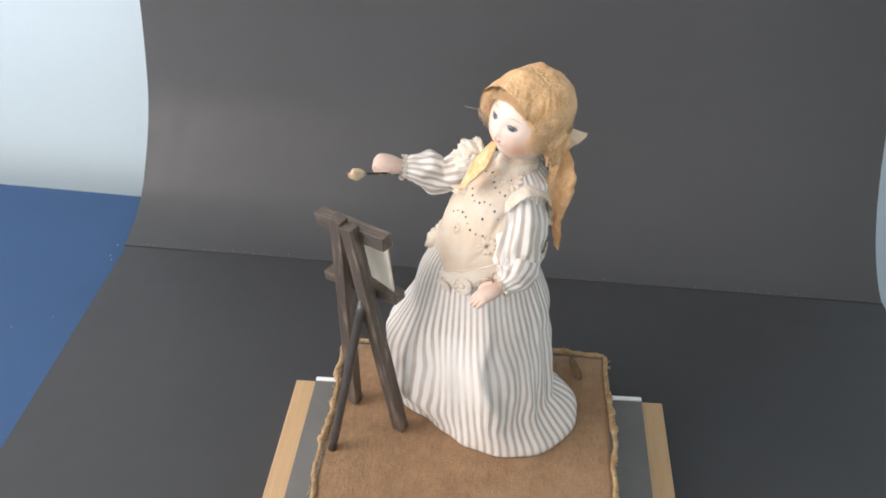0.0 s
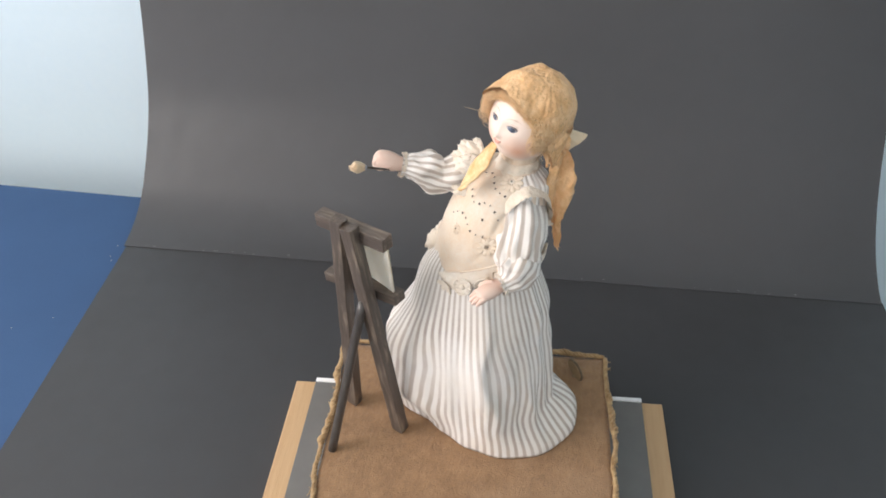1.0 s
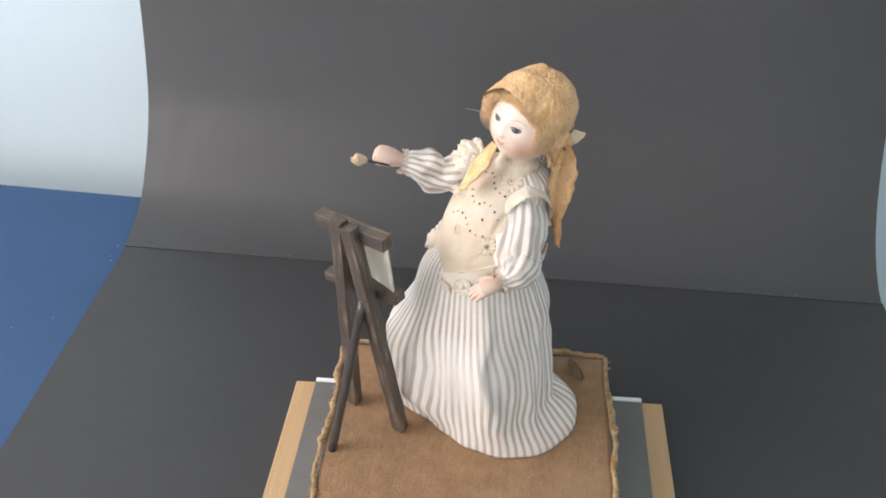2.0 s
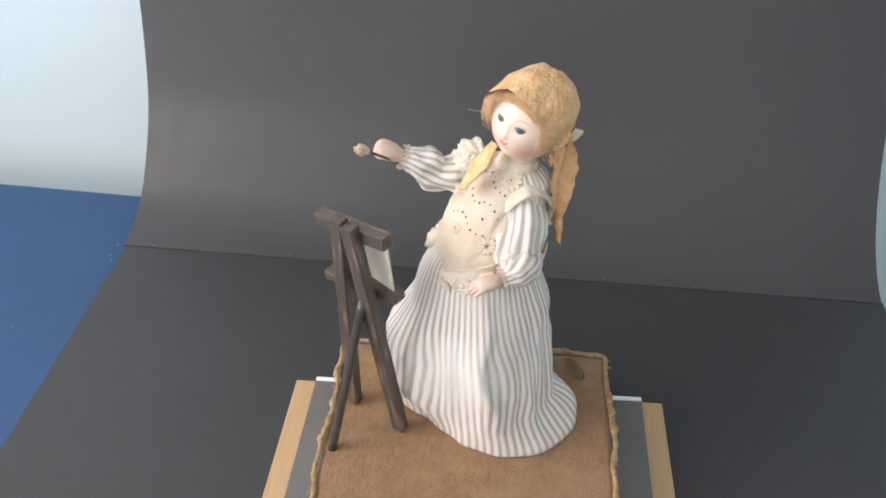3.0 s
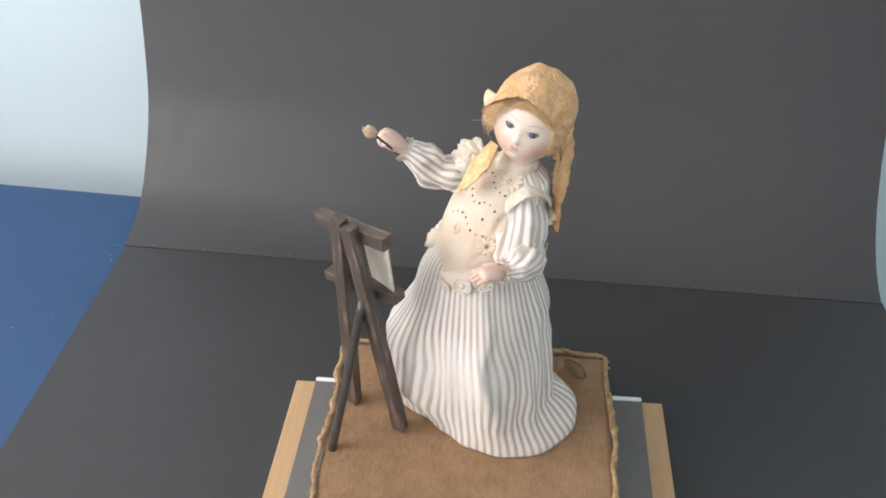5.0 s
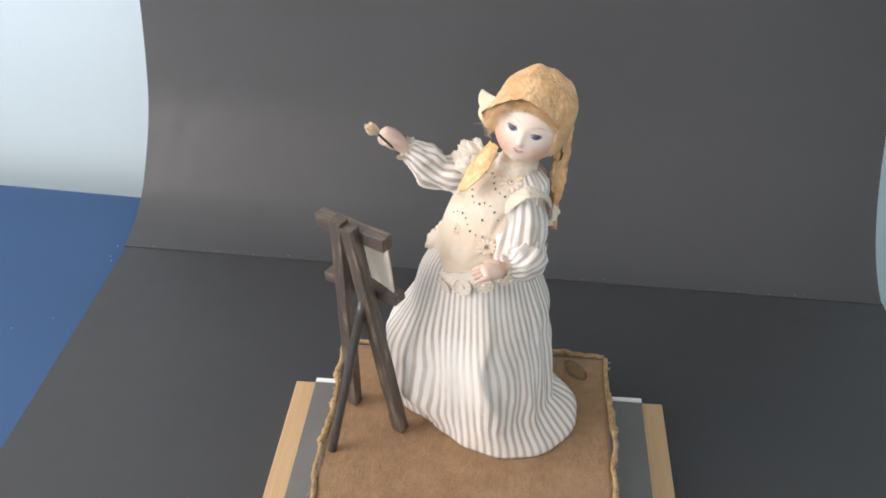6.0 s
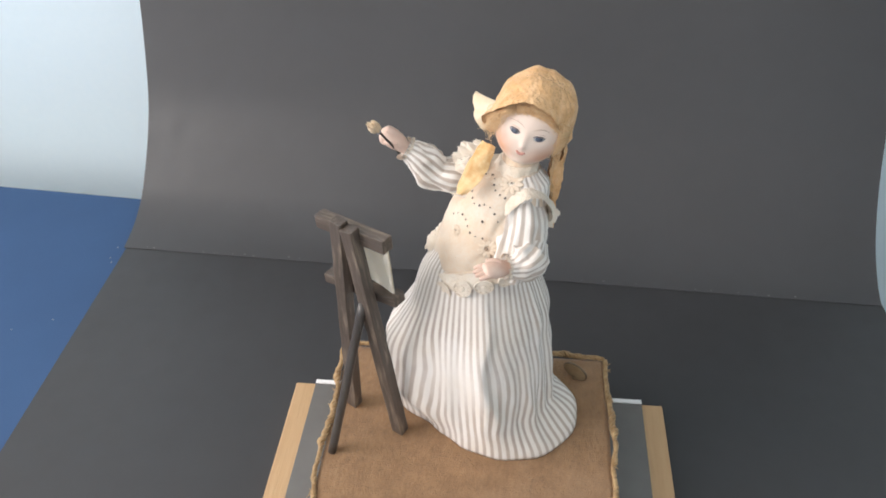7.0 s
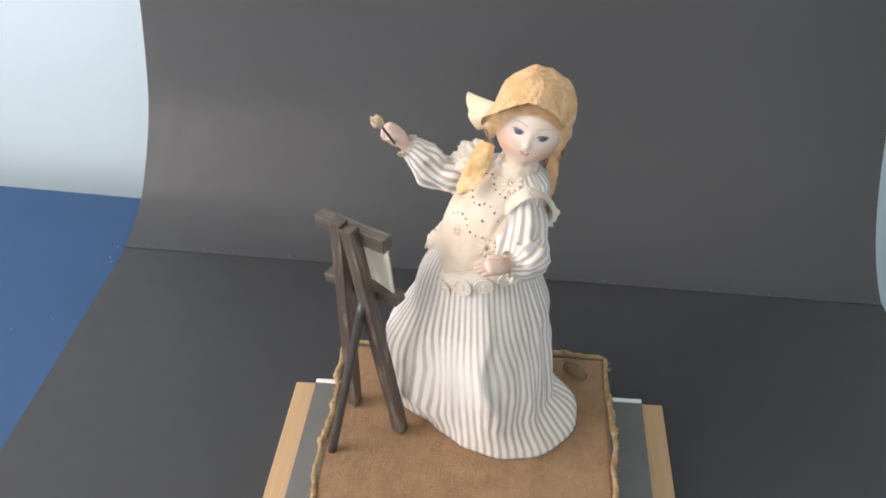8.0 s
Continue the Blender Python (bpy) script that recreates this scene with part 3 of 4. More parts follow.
def cape(bm, centre, axis, r0, r1, points, slot):
    """A soft collar over a shoulder whose edge hangs down in a few long points."""
    axis = Vector(axis).normalized()
    a = axis.orthogonal().normalized()
    b = axis.cross(a)
    for shell in (0.0, 0.0010):
        rings = []
        for i in range(13):
            s = i / 12
            ring = []
            for j in range(120):
                t = math.tau * j / 120
                d = a * math.cos(t) + b * math.sin(t)
                reach = 0.0085 + sum(long * max(0.0, d.dot(p.normalized())) ** 4 for p, long in points)
                r = r0 + (r1 - r0) * min(s * (0.6 + reach / 0.03), 1.0) ** 0.6 - shell + 0.0010 * s * math.sin(6 * t + 1) + 0.0012 * s * s
                h = reach * s ** 1.3 + 0.0004 * (s > 0.9) * math.sin(33 * t)
                p = Vector(centre) + d * r + axis * h
                ring.append(p + rough3(p, 70, 0.0022 * s) + rough3(p, 230, 0.0005 * s))
            rings.append(ring)
        loft(bm, rings, slot)


def belt_at(turn, z, lift=0.0):
    """A point on whatever lies outermost at the waist, bodice or skirt."""
    p = torso_at(turn, z)
    cx, cy, rx, ry = table(SKIRT, min(z, 0.270))
    q = skirt_at(math.atan2((p.y - cy) / ry, (p.x - cx) / rx), min(z, 0.270))
    axis = V(0.005, -0.049, z)
    q.z = z
    d = (p - axis).normalized()
    near = (p - axis).length
    return axis + d * (max(near, min((q - axis).length, near + 0.0035)) + lift)


def belt_frame(turn, z):
    p = belt_at(turn, z)
    right = (belt_at(turn + 0.06, z) - belt_at(turn - 0.06, z)).normalized()
    up = (belt_at(turn, z + 0.004) - belt_at(turn, z - 0.004)).normalized()
    return p, right, up, right.cross(up).normalized()


def daisy(bm, turn, z, size, petals, slot, eye, lift=0.0001, where=torso_frame):
    """An embroidered flower lying on the bodice."""
    p, right, up, out = where(turn, z)
    for k in range(petals):
        t = math.tau * k / petals
        d, e = right * math.cos(t) + up * math.sin(t), up * math.cos(t) - right * math.sin(t)
        ball(bm, p + d * size * 0.62 + out * lift, (size * 0.40, size * 0.20, 0.00034), slot, Matrix((d, e, out)).transposed(), 8, 6)
    ball(bm, p + out * (lift + 0.0002), (size * 0.075, size * 0.075, 0.0006), eye, Matrix((right, up, out)).transposed(), 8, 6)


def creased(t, s, seed, size):
    """Soft wrinkles of cotton on a sleeve, drawn out along it."""
    return size * (noise.noise(V(2.6 * math.cos(t), 2.6 * math.sin(t), 5 * s + seed)) + 0.45 * noise.noise(V(5 * math.cos(t) + 4 * s, 5 * math.sin(t), 8 * s + seed)))


def body():
    bm = fresh()
    # slots: 0 striped cotton, 1 cream bodice, 2 lace, 3 eyelets, 4 embroidery
    zs = [0.081 + (0.270 - 0.081) * (i / 60) for i in range(61)]
    n = 260
    rings = [[skirt_at(t, z) for t in row] for z, row in zip(zs, stripe_lines(zs, n))]
    inner = []
    for dz, k in ((0.003, 0.96), (0.0, 0.985)):
        inner.append([V(HOME.x + (p.x - HOME.x) * k, HOME.y + (p.y - HOME.y) * k, p.z + dz) for p in rings[0]])
    loft(bm, inner + rings, 0, 62.0)
    uv = bm.loops.layers.uv.active
    for f in bm.faces:  # the stripes drift where the cloth is pulled into folds
        for loop in f.loops:
            p = loop.vert.co
            t, w = math.atan2(p.y + 0.052, p.x), math.sin(math.pi * min(max((0.264 - p.z) / 0.19, 0), 1))
            sway = math.exp(-((t + 0.98) / 0.42) ** 2) * (0.85 * math.sin((0.262 - p.z) * 46) + 0.16 * noise.noise(V(p.x * 9, 2.0, p.z * 42)))
            loop[uv].uv.x += w * (sway + 0.12 * noise.noise(p * 22))
    # bodice
    lap = lambda turn: float(table(WAIST, turn)[0])
    zs = [0.250 + (0.372 - 0.250) * (i / 48) for i in range(49)]
    rings = []
    for z in zs:
        ring = []
        for j in range(180):
            t = math.tau * j / 180
            tt = (t + math.pi) % math.tau - math.pi
            p = torso_at(t, z + lap(tt) * min(max((0.285 - z) / 0.032, 0), 1) ** 1.3)
            crease = 0.0017 * noise.noise(V(math.cos(t) * 2.2, math.sin(t) * 2.2, z * 55)) + 0.0007 * noise.noise(V(math.cos(t) * 6, math.sin(t) * 6, z * 110))
            for t0, z0, lean, deep in ((0.50, 0.318, 9, 0.0016), (0.62, 0.330, -6, 0.0014), (-0.55, 0.332, 10, 0.0012), (0.30, 0.290, 14, 0.0008), (-0.30, 0.279, -16, 0.0009)):
                crease -= deep * math.exp(-((tt - t0 - lean * (z - z0)) / 0.07) ** 2 - ((z - z0) / 0.010) ** 2)
            ring.append(p + V(math.sin(t + TWIST), -math.cos(t + TWIST), 0) * (crease if z < 0.35 else crease * 0.3))
        rings.append(ring)
    loft(bm, rings, 1, cap=(False, True))
    # hem of the bodice: a thin roll, and the belt of lace rosettes below it
    ring = []
    for j in range(91):
        turn = math.tau * j / 90 - math.pi
        ring.append(torso_at(turn, 0.2690 + lap(turn), 0.0009))
    tube(bm, ring, [0.0009 * (1 + 0.25 * noise.noise(p * 300)) for p in ring], 6, 1)
    rows = []
    for i in range(11):  # the lace band that carries the rosettes, scalloped below
        q = i / 10
        rows.append([belt_at(turn, 0.2690 - 0.0200 * q + lap(turn) - 0.0022 * (q > 0.9) * abs(math.sin(8.5 * turn)), 0.0010 + 0.0014 * q + 0.0006 * noise.noise(V(turn * 9, q * 3, 1))) for turn in (math.tau * j / 220 - math.pi for j in range(221))])
    loft(bm, rows, 2, closed=False)
    for k in range(11):
        turn = -1.30 + k * 0.37
        z = 0.2520 + lap(turn)
        daisy(bm, turn, z, 0.0086, 9, 2, 2, 0.0044, belt_frame)
        p, right, up, out = belt_frame(turn, z)
        face = Matrix((right, up, out)).transposed()
        ball(bm, p + out * 0.0037, (0.0076, 0.0076, 0.0010), 2, face, 20, 6)
        ball(bm, p + out * 0.0050, (0.0024, 0.0024, 0.0010), 2, face, 12, 6)
        for r, thick in ((0.0078, 0.0008), (0.0046, 0.0006)):
            ring = [p + out * 0.0044 + right * (r * math.cos(t)) + up * (r * math.sin(t)) for t in (math.tau * j / 18 for j in range(19))]
            tube(bm, ring, [thick * (1 + 0.35 * math.sin(5 * j)) for j in range(19)], 5, 2)
    # eyelet scallops: rows of small dark holes across the chest
    for knots, holes in EYELETS:
        row = smooth_path(knots, 12)
        for k in range(holes):
            turn, z = row[round(k * (len(row) - 1) / (holes - 1))]
            p, right, up, out = torso_frame(turn, z)
            size = 0.00075 + 0.0002 * math.sin(k * 2.4)
            ball(bm, p + out * 0.0005, (size, size * 1.15, 0.0004), 3, Matrix((right, up, out)).transposed(), 8, 4)
    for turn, z, size, petals in FLOWERS:
        daisy(bm, turn, z, size, petals, 4, 3)
    # a stray thread on the stomach
    p, right, up, out = torso_frame(-0.20, 0.285)
    tube(bm, [p + out * 0.0004 + (right - up * 0.8) * (0.003 * k / 4) for k in range(5)], [0.00022] * 5, 5, 3)
    # striped yoke between the collar and the left shoulder
    rows = []
    for i in range(17):
        z = 0.330 + 0.0235 * i / 16
        rows.append([torso_at(0.74 + 1.5 * j / 40, z, 0.0009 + 0.0004 * math.sin(j * 0.9 + i * 0.3)) for j in range(41)])
    loft(bm, rows, 0, 8.0, closed=False)
    # striped stand collar round the neck
    ring = []
    for z, r in ((0.3475, 0.0235), (0.352, 0.0185), (0.356, 0.0168), (0.361, 0.0160), (0.361, 0.0140)):
        cx, cy, a, b = table(TORSO, z)
        ring.append(rounds(V(cx, cy, z), V(1, 0, 0), V(0, 1, 0), 60, r, r, lambda t: 1 + 0.02 * math.sin(11 * t)))
    loft(bm, ring, 2)
    # shoulder ruffles, and the lace puffs of the bustle at the back of the waist
    edge = smooth_path([(0.0030, -0.0370, 0.3575), (-0.0060, -0.0365, 0.3590), (-0.0125, -0.0378, 0.3580), (-0.0170, -0.0430, 0.3520), (-0.0192, -0.0490, 0.3455), (-0.0200, -0.0560, 0.3375), (-0.0200, -0.0615, 0.3305)], 12)
    for layer, (wide, puff) in enumerate(((0.0085, 0.0036), (0.0055, 0.0056))):
        rows = []
        for k, e in enumerate(edge):
            e, s = Vector(e), k / (len(edge) - 1)
            inward = V(0.25, -0.70, -0.40).lerp(V(0.93, -0.20, -0.05), min(s * 1.7, 1.0)).normalized()
            out = V(-0.45, -0.55, 0.70)
            row = []
            for i in range(10):
                q = i / 9
                p = e + inward * (0.0095 - (0.0105 + wide * (1 - 0.85 * s)) * q) + out * (puff * (1 - 0.75 * s) * math.sin(2.3 * q))
                wave = 0.0015 * q * math.sin(31 * s * (1 + 0.2 * layer) + 1.5 * layer) + 0.0008 * (q > 0.95) * math.sin(150 * s)
                row.append(p + out * wave * 0.6 - inward * wave * 0.7 + rough3(p + V(layer, 0, 0), 190, 0.0011 * (0.4 + q)))
            rows.append(row)
        loft(bm, rows, 2, closed=False)
    cape(bm, V(0.0345, -0.059, 0.3445), (0.09, -0.40, -0.91), 0.007, 0.0205, ((V(-0.72, -0.65, -0.2), 0.022), (V(0.93, 0.15, -0.1), 0.024)), 2)
    frill(bm, V(0.0370, -0.052, 0.336), (0.30, 0.06, -0.92), 0.010, 0.0165, 0.036, 2, 6, 4, ruffle=0.6)
    ball(bm, (-0.009, -0.050, 0.3515), (0.012, 0.008, 0.0095), 2, None, 40, 30, lambda e, p: p * (1 + 0.22 * noise.noise(e * 4) + 0.14 * noise.noise(e * 9)))
    for k in range(3):
        ball(bm, (-0.037 + 0.006 * k, -0.042 + 0.012 * k, 0.266), (0.0095, 0.010, 0.0105), 2, None, 14, 10, lambda d, p: p * (1 + 0.12 * math.sin(9 * d.x + 7 * d.z)))
    # upper left sleeve: full and gathered
    path, radii = along([(0.035, -0.060, 0.338, 0.013), (0.0350, -0.068, 0.325, 0.0180), (0.0340, -0.076, 0.308, 0.0200), (0.0325, -0.082, 0.294, 0.0208), (0.0320, -0.086, 0.285, 0.0192), (0.0315, -0.088, 0.2785, 0.0135), (0.0310, -0.087, 0.2775, 0.009)], 8)
    tube(bm, path, radii, 64, 0, 17.0, lambda t, s: 1 + 0.025 * math.sin(11 * t + 3 * s) + 0.04 * math.sin(4 * t + 9 * s) + creased(t, s, 1.0, 0.22))
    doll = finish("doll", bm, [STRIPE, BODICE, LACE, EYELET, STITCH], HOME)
    return tagged(doll, "automaton doll in a striped cotton dress painting at an easel", "doll")


EYELETS = [  # knots of (turn, height), number of holes
    ([(-0.52, 0.349), (-0.32, 0.3505), (-0.08, 0.3485), (0.06, 0.345), (0.24, 0.3425), (0.42, 0.341)], 7),
    ([(-0.38, 0.3375), (-0.28, 0.334), (-0.18, 0.331), (-0.04, 0.3315), (0.06, 0.3335), (0.20, 0.333), (0.34, 0.329), (0.46, 0.3235)], 8),
    ([(-0.80, 0.3095), (-0.60, 0.3135), (-0.46, 0.3175), (-0.30, 0.3185), (-0.18, 0.315), (-0.08, 0.310), (0.06, 0.308), (0.22, 0.308), (0.54, 0.310)], 10),
    ([(0.14, 0.3212), (0.15, 0.3207)], 2)]
FLOWERS = [(0.42, 0.350, 0.0098, 11), (0.38, 0.3005, 0.0086, 11), (-0.38, 0.304, 0.0055, 9)]


# right arm, with the brush in its fingers; pivots at the shoulder
SHOULDER = V(-0.023, -0.0408, 0.3488)


def right_arm(doll):
    bm = fresh()
    path, radii = along([(-0.006, -0.041, 0.343, 0.013), (-0.019, -0.0425, 0.3395, 0.0155), (-0.031, -0.0440, 0.3370, 0.0134), (-0.044, -0.0455, 0.3405, 0.0136), (-0.055, -0.0475, 0.3440, 0.0112), (-0.0612, -0.049, 0.3452, 0.0086), (-0.0640, -0.0493, 0.3455, 0.0098)], 7)
    tube(bm, path, radii, 56, 0, 14.0, lambda t, s: 1 + (0.05 * math.sin(7 * t + 6 * s) + 0.07 * math.sin(3 * t + 13 * s) + 0.04 * math.sin(13 * t + 5 * s) + creased(t, s, 7.0, 0.36)) * math.sin(math.pi * min(s * 1.1, 1)), cap=False)
    frill(bm, V(-0.0605, -0.049, 0.345), (-0.93, -0.12, 0.2), 0.0083, 0.0098, 0.0024, 2, 8, 6, ruffle=0.4)
    path, radii = along([(-0.056, -0.048, 0.3445, 0.0066), (-0.0645, -0.0495, 0.3462, 0.0068), (-0.072, -0.0505, 0.3480, 0.0090), (-0.079, -0.0512, 0.3494, 0.0096), (-0.0845, -0.0515, 0.3500, 0.0078), (-0.0872, -0.0516, 0.3504, 0.0026)], 6)
    tube(bm, path, radii, 22, 1, flat=0.8)
    # curled fingers and thumb under the palm
    for k in range(4):
        y = -0.0570 + 0.0034 * k
        finger, thick = along([(-0.0815, y, 0.3530, 0.0022), (-0.0850, y, 0.3500, 0.0023), (-0.0835, y - 0.0006, 0.3458, 0.0021), (-0.0795, y - 0.0008, 0.3445, 0.0017)], 4)
        tube(bm, finger, thick, 9, 1)
    finger, thick = along([(-0.072, -0.0575, 0.3490, 0.0026), (-0.0770, -0.0592, 0.3472, 0.0023), (-0.0810, -0.0585, 0.3455, 0.0018)], 4)
    tube(bm, finger, thick, 9, 1)
    ball(bm, (-0.0805, -0.0525, 0.3478), (0.0050, 0.0062, 0.0042), 1, None, 16, 12)
    arm = part("right_arm", bm, [STRIPE, SKIN, LACE], doll, "raised arm in a striped sleeve", SHOULDER)
    bm = fresh()
    butt, tip = V(-0.0665, -0.0490, 0.3395), V(-0.0925, -0.0845, 0.3612)
    tube(bm, [butt.lerp(tip, k / 10) for k in range(11)], [0.0010] * 11, 8, 0)
    ball(bm, butt.lerp(tip, 0.88), (0.0019, 0.0019, 0.0024), 2, None, 10, 8)
    d = (tip - butt).normalized()
    side = d.orthogonal().normalized()
    turn = Matrix((side, d.cross(side), d)).transposed()
    ball(bm, tip + d * 0.0022, (0.0046, 0.0046, 0.0062), 1, turn, 24, 16, lambda e, p: p * (1 + 0.10 * math.sin(7 * e.x + 5 * e.y) + 0.12 * noise.noise(e * 4)))
    rng = random.Random(2)
    for k in range(40):
        t, r = rng.random() * math.tau, rng.random() ** 0.5 * 0.0035
        a = tip + turn @ V(r * math.cos(t), r * math.sin(t), 0.001)
        b = a + turn @ V(0.1 * r * math.cos(t), 0.1 * r * math.sin(t), 0.0068 + rng.random() * 0.0018)
        tube(bm, [a, a.lerp(b, 0.5), b], [0.0006, 0.0006, 0.0003], 5, 1)
    part("paintbrush", bm, [IRON, TUFT, SCLERA], arm, "thin dark brush with a pale tuft", SHOULDER)
    return arm


# left forearm: pivots at the elbow
ELBOW = V(0.0598, -0.0737, 0.2776)


def left_forearm(doll):
    bm = fresh()
    path, radii = along([(0.0350, -0.080, 0.299, 0.004), (0.0345, -0.083, 0.2945, 0.0100), (0.0340, -0.086, 0.288, 0.0160), (0.0320, -0.092, 0.2825, 0.0176), (0.0290, -0.0970, 0.277, 0.0155), (0.0255, -0.1005, 0.2738, 0.0115), (0.0222, -0.1025, 0.2722, 0.0092), (0.0198, -0.104, 0.2712, 0.0102)], 7)
    tube(bm, path, radii, 64, 0, 16.0, lambda t, s: 1 + (0.035 * math.sin(9 * t + 5 * s) + 0.05 * math.sin(3 * t + 12 * s) + creased(t, s, 4.0, 0.24)) * math.sin(math.pi * min(s * 1.1, 1)), cap=False)
    frill(bm, V(0.0225, -0.1025, 0.2723), (-0.78, -0.45, -0.35), 0.0088, 0.0104, 0.0024, 2, 8, 9, ruffle=0.4)
    path, radii = along([(0.026, -0.1005, 0.2740, 0.0068), (0.0195, -0.104, 0.2712, 0.0068), (0.0145, -0.108, 0.2695, 0.0078), (0.009, -0.1115, 0.268, 0.0078), (0.0045, -0.114, 0.2665, 0.0064), (0.0025, -0.115, 0.266, 0.003)], 6)
    tube(bm, path, radii, 22, 1, flat=0.72)
    d = V(-0.80, -0.42, -0.35).normalized()
    across = V(0.45, -0.85, -0.02)
    across = (across - d * across.dot(d)).normalized()
    drop = d.cross(across)
    for k in range(4):
        a = V(0.0075, -0.1125, 0.2678) + across * (-0.0055 + 0.0037 * k)
        reach = (0.0095, 0.0115, 0.0112, 0.0088)[k]
        sag = V(0, 0, -1) * 0.0028
        finger, thick = along([(*a, 0.0023), (*(a + d * reach * 0.55 + sag * 0.3), 0.0022), (*(a + d * reach + sag), 0.0014)], 5)
        tube(bm, finger, thick, 9, 1)
    a = V(0.015, -0.1045, 0.2735)
    finger, thick = along([(*a, 0.0028), (*(a + d * 0.006 + V(-0.002, 0.003, 0.0)), 0.0024), (*(a + d * 0.0105 + V(-0.003, 0.0035, -0.001)), 0.0015)], 5)
    tube(bm, finger, thick, 9, 1)
    return part("left_forearm", bm, [STRIPE, SKIN, LACE], doll, "bent forearm in a striped sleeve", ELBOW)


# head with bonnet; its own space has the face towards -y, and it turns on the neck
NECK, STEM = V(0.0293, -0.0481, 0.3603), V(0, 0.004, -0.034)


def head(doll):
    bm = fresh()
    # slots: 0 bisque, 1 iris, 2 eye white, 3 brow, 4 lip, 5 lash

    def face(d, p):
        x, y, z = p
        if d.z < 0:
            x *= 1 - 0.17 * d.z * d.z
            y *= 1 - 0.06 * d.z * d.z
        if d.y < 0:
            g = lambda cx, cz, sx, sz: math.exp(-((p.x - cx) / sx) ** 2 - ((p.z - cz) / sz) ** 2)
            y -= 0.0026 * g(0, -0.0042, 0.0024, 0.0028) + 0.0013 * g(0, 0.0012, 0.0018, 0.0055)
            y += 0.0016 * (g(0.0093, 0.0048, 0.0052, 0.0034) + g(-0.0093, 0.0048, 0.0052, 0.0034))
            y -= 0.0006 * g(0, -0.0125, 0.0045, 0.0026) + 0.0013 * g(0, -0.0225, 0.0060, 0.0040)
            y += 0.0006 * g(0, -0.0168, 0.0050, 0.0018)
            y -= 0.0010 * (g(0.0130, -0.010, 0.0065, 0.0065) + g(-0.0130, -0.010, 0.0065, 0.0065))
        return V(x, y, z)

    ball(bm, (0, 0, 0), (0.0276, 0.0274, 0.0318), 0, None, 96, 80, face)
    tube(bm, [V(0, 0.006, -0.042), V(0, 0.004, -0.030), V(0, 0.002, -0.018)], [0.0125, 0.0118, 0.013], 30, 0)
    for side in (-1, 1):
        lean = Matrix.Rotation(side * 0.36, 3, "Z")
        eye = V(side * 0.0093, -0.0234, 0.0046)
        ball(bm, eye, (0.0047, 0.0019, 0.0028), 2, lean, 20, 14)
        ball(bm, eye + V(side * 0.0001, -0.0006, 0.0002), (0.0033, 0.0017, 0.0027), 1, lean, 18, 12)
        ball(bm, eye + V(0, 0.0004, 0.0032), (0.0052, 0.0019, 0.0012), 0, lean, 20, 12)
        lid = [eye + lean @ V(0.0049 * math.sin(a), -0.0015 * math.cos(a) - 0.0002, 0.0026 * math.cos(a) - 0.0003) for a in (-1.5 + 0.25 * k for k in range(13))]
        tube(bm, lid, [0.00018 + 0.00030 * math.sin(math.pi * k / 12) for k in range(13)], 6, 5)
        arch = []
        for k in range(13):
            x, z = 0.0034 + 0.0122 * k / 12, 0.0092 + 0.0032 * math.sin(math.pi * (0.10 + 0.75 * k / 12))
            y = -0.0275 * math.sqrt(1 - (x / 0.0276) ** 2 - (z / 0.0318) ** 2)
            arch.append(V(side * x, y, z))
        tube(bm, arch, [0.00005 + 0.00016 * math.sin(math.pi * (k + 0.6) / 13.2) for k in range(13)], 6, 3)
    for side in (-1, 1):
        ball(bm, (side * 0.0018, -0.0262, -0.0103), (0.0022, 0.0009, 0.0008), 4, Matrix.Rotation(-side * 0.25, 3, "Y"), 14, 8)
    ball(bm, (0.0, -0.0260, -0.0116), (0.0027, 0.0009, 0.0009), 4, None, 16, 8)
    ob = finish("head", bm, [FACE, IRIS, SCLERA, BROW, LIP, LASH], (0, 0, 0), None, "painted bisque doll head")
    ob.parent = doll
    hair_of(ob), bonnet(ob), bow(ob)
    return ob


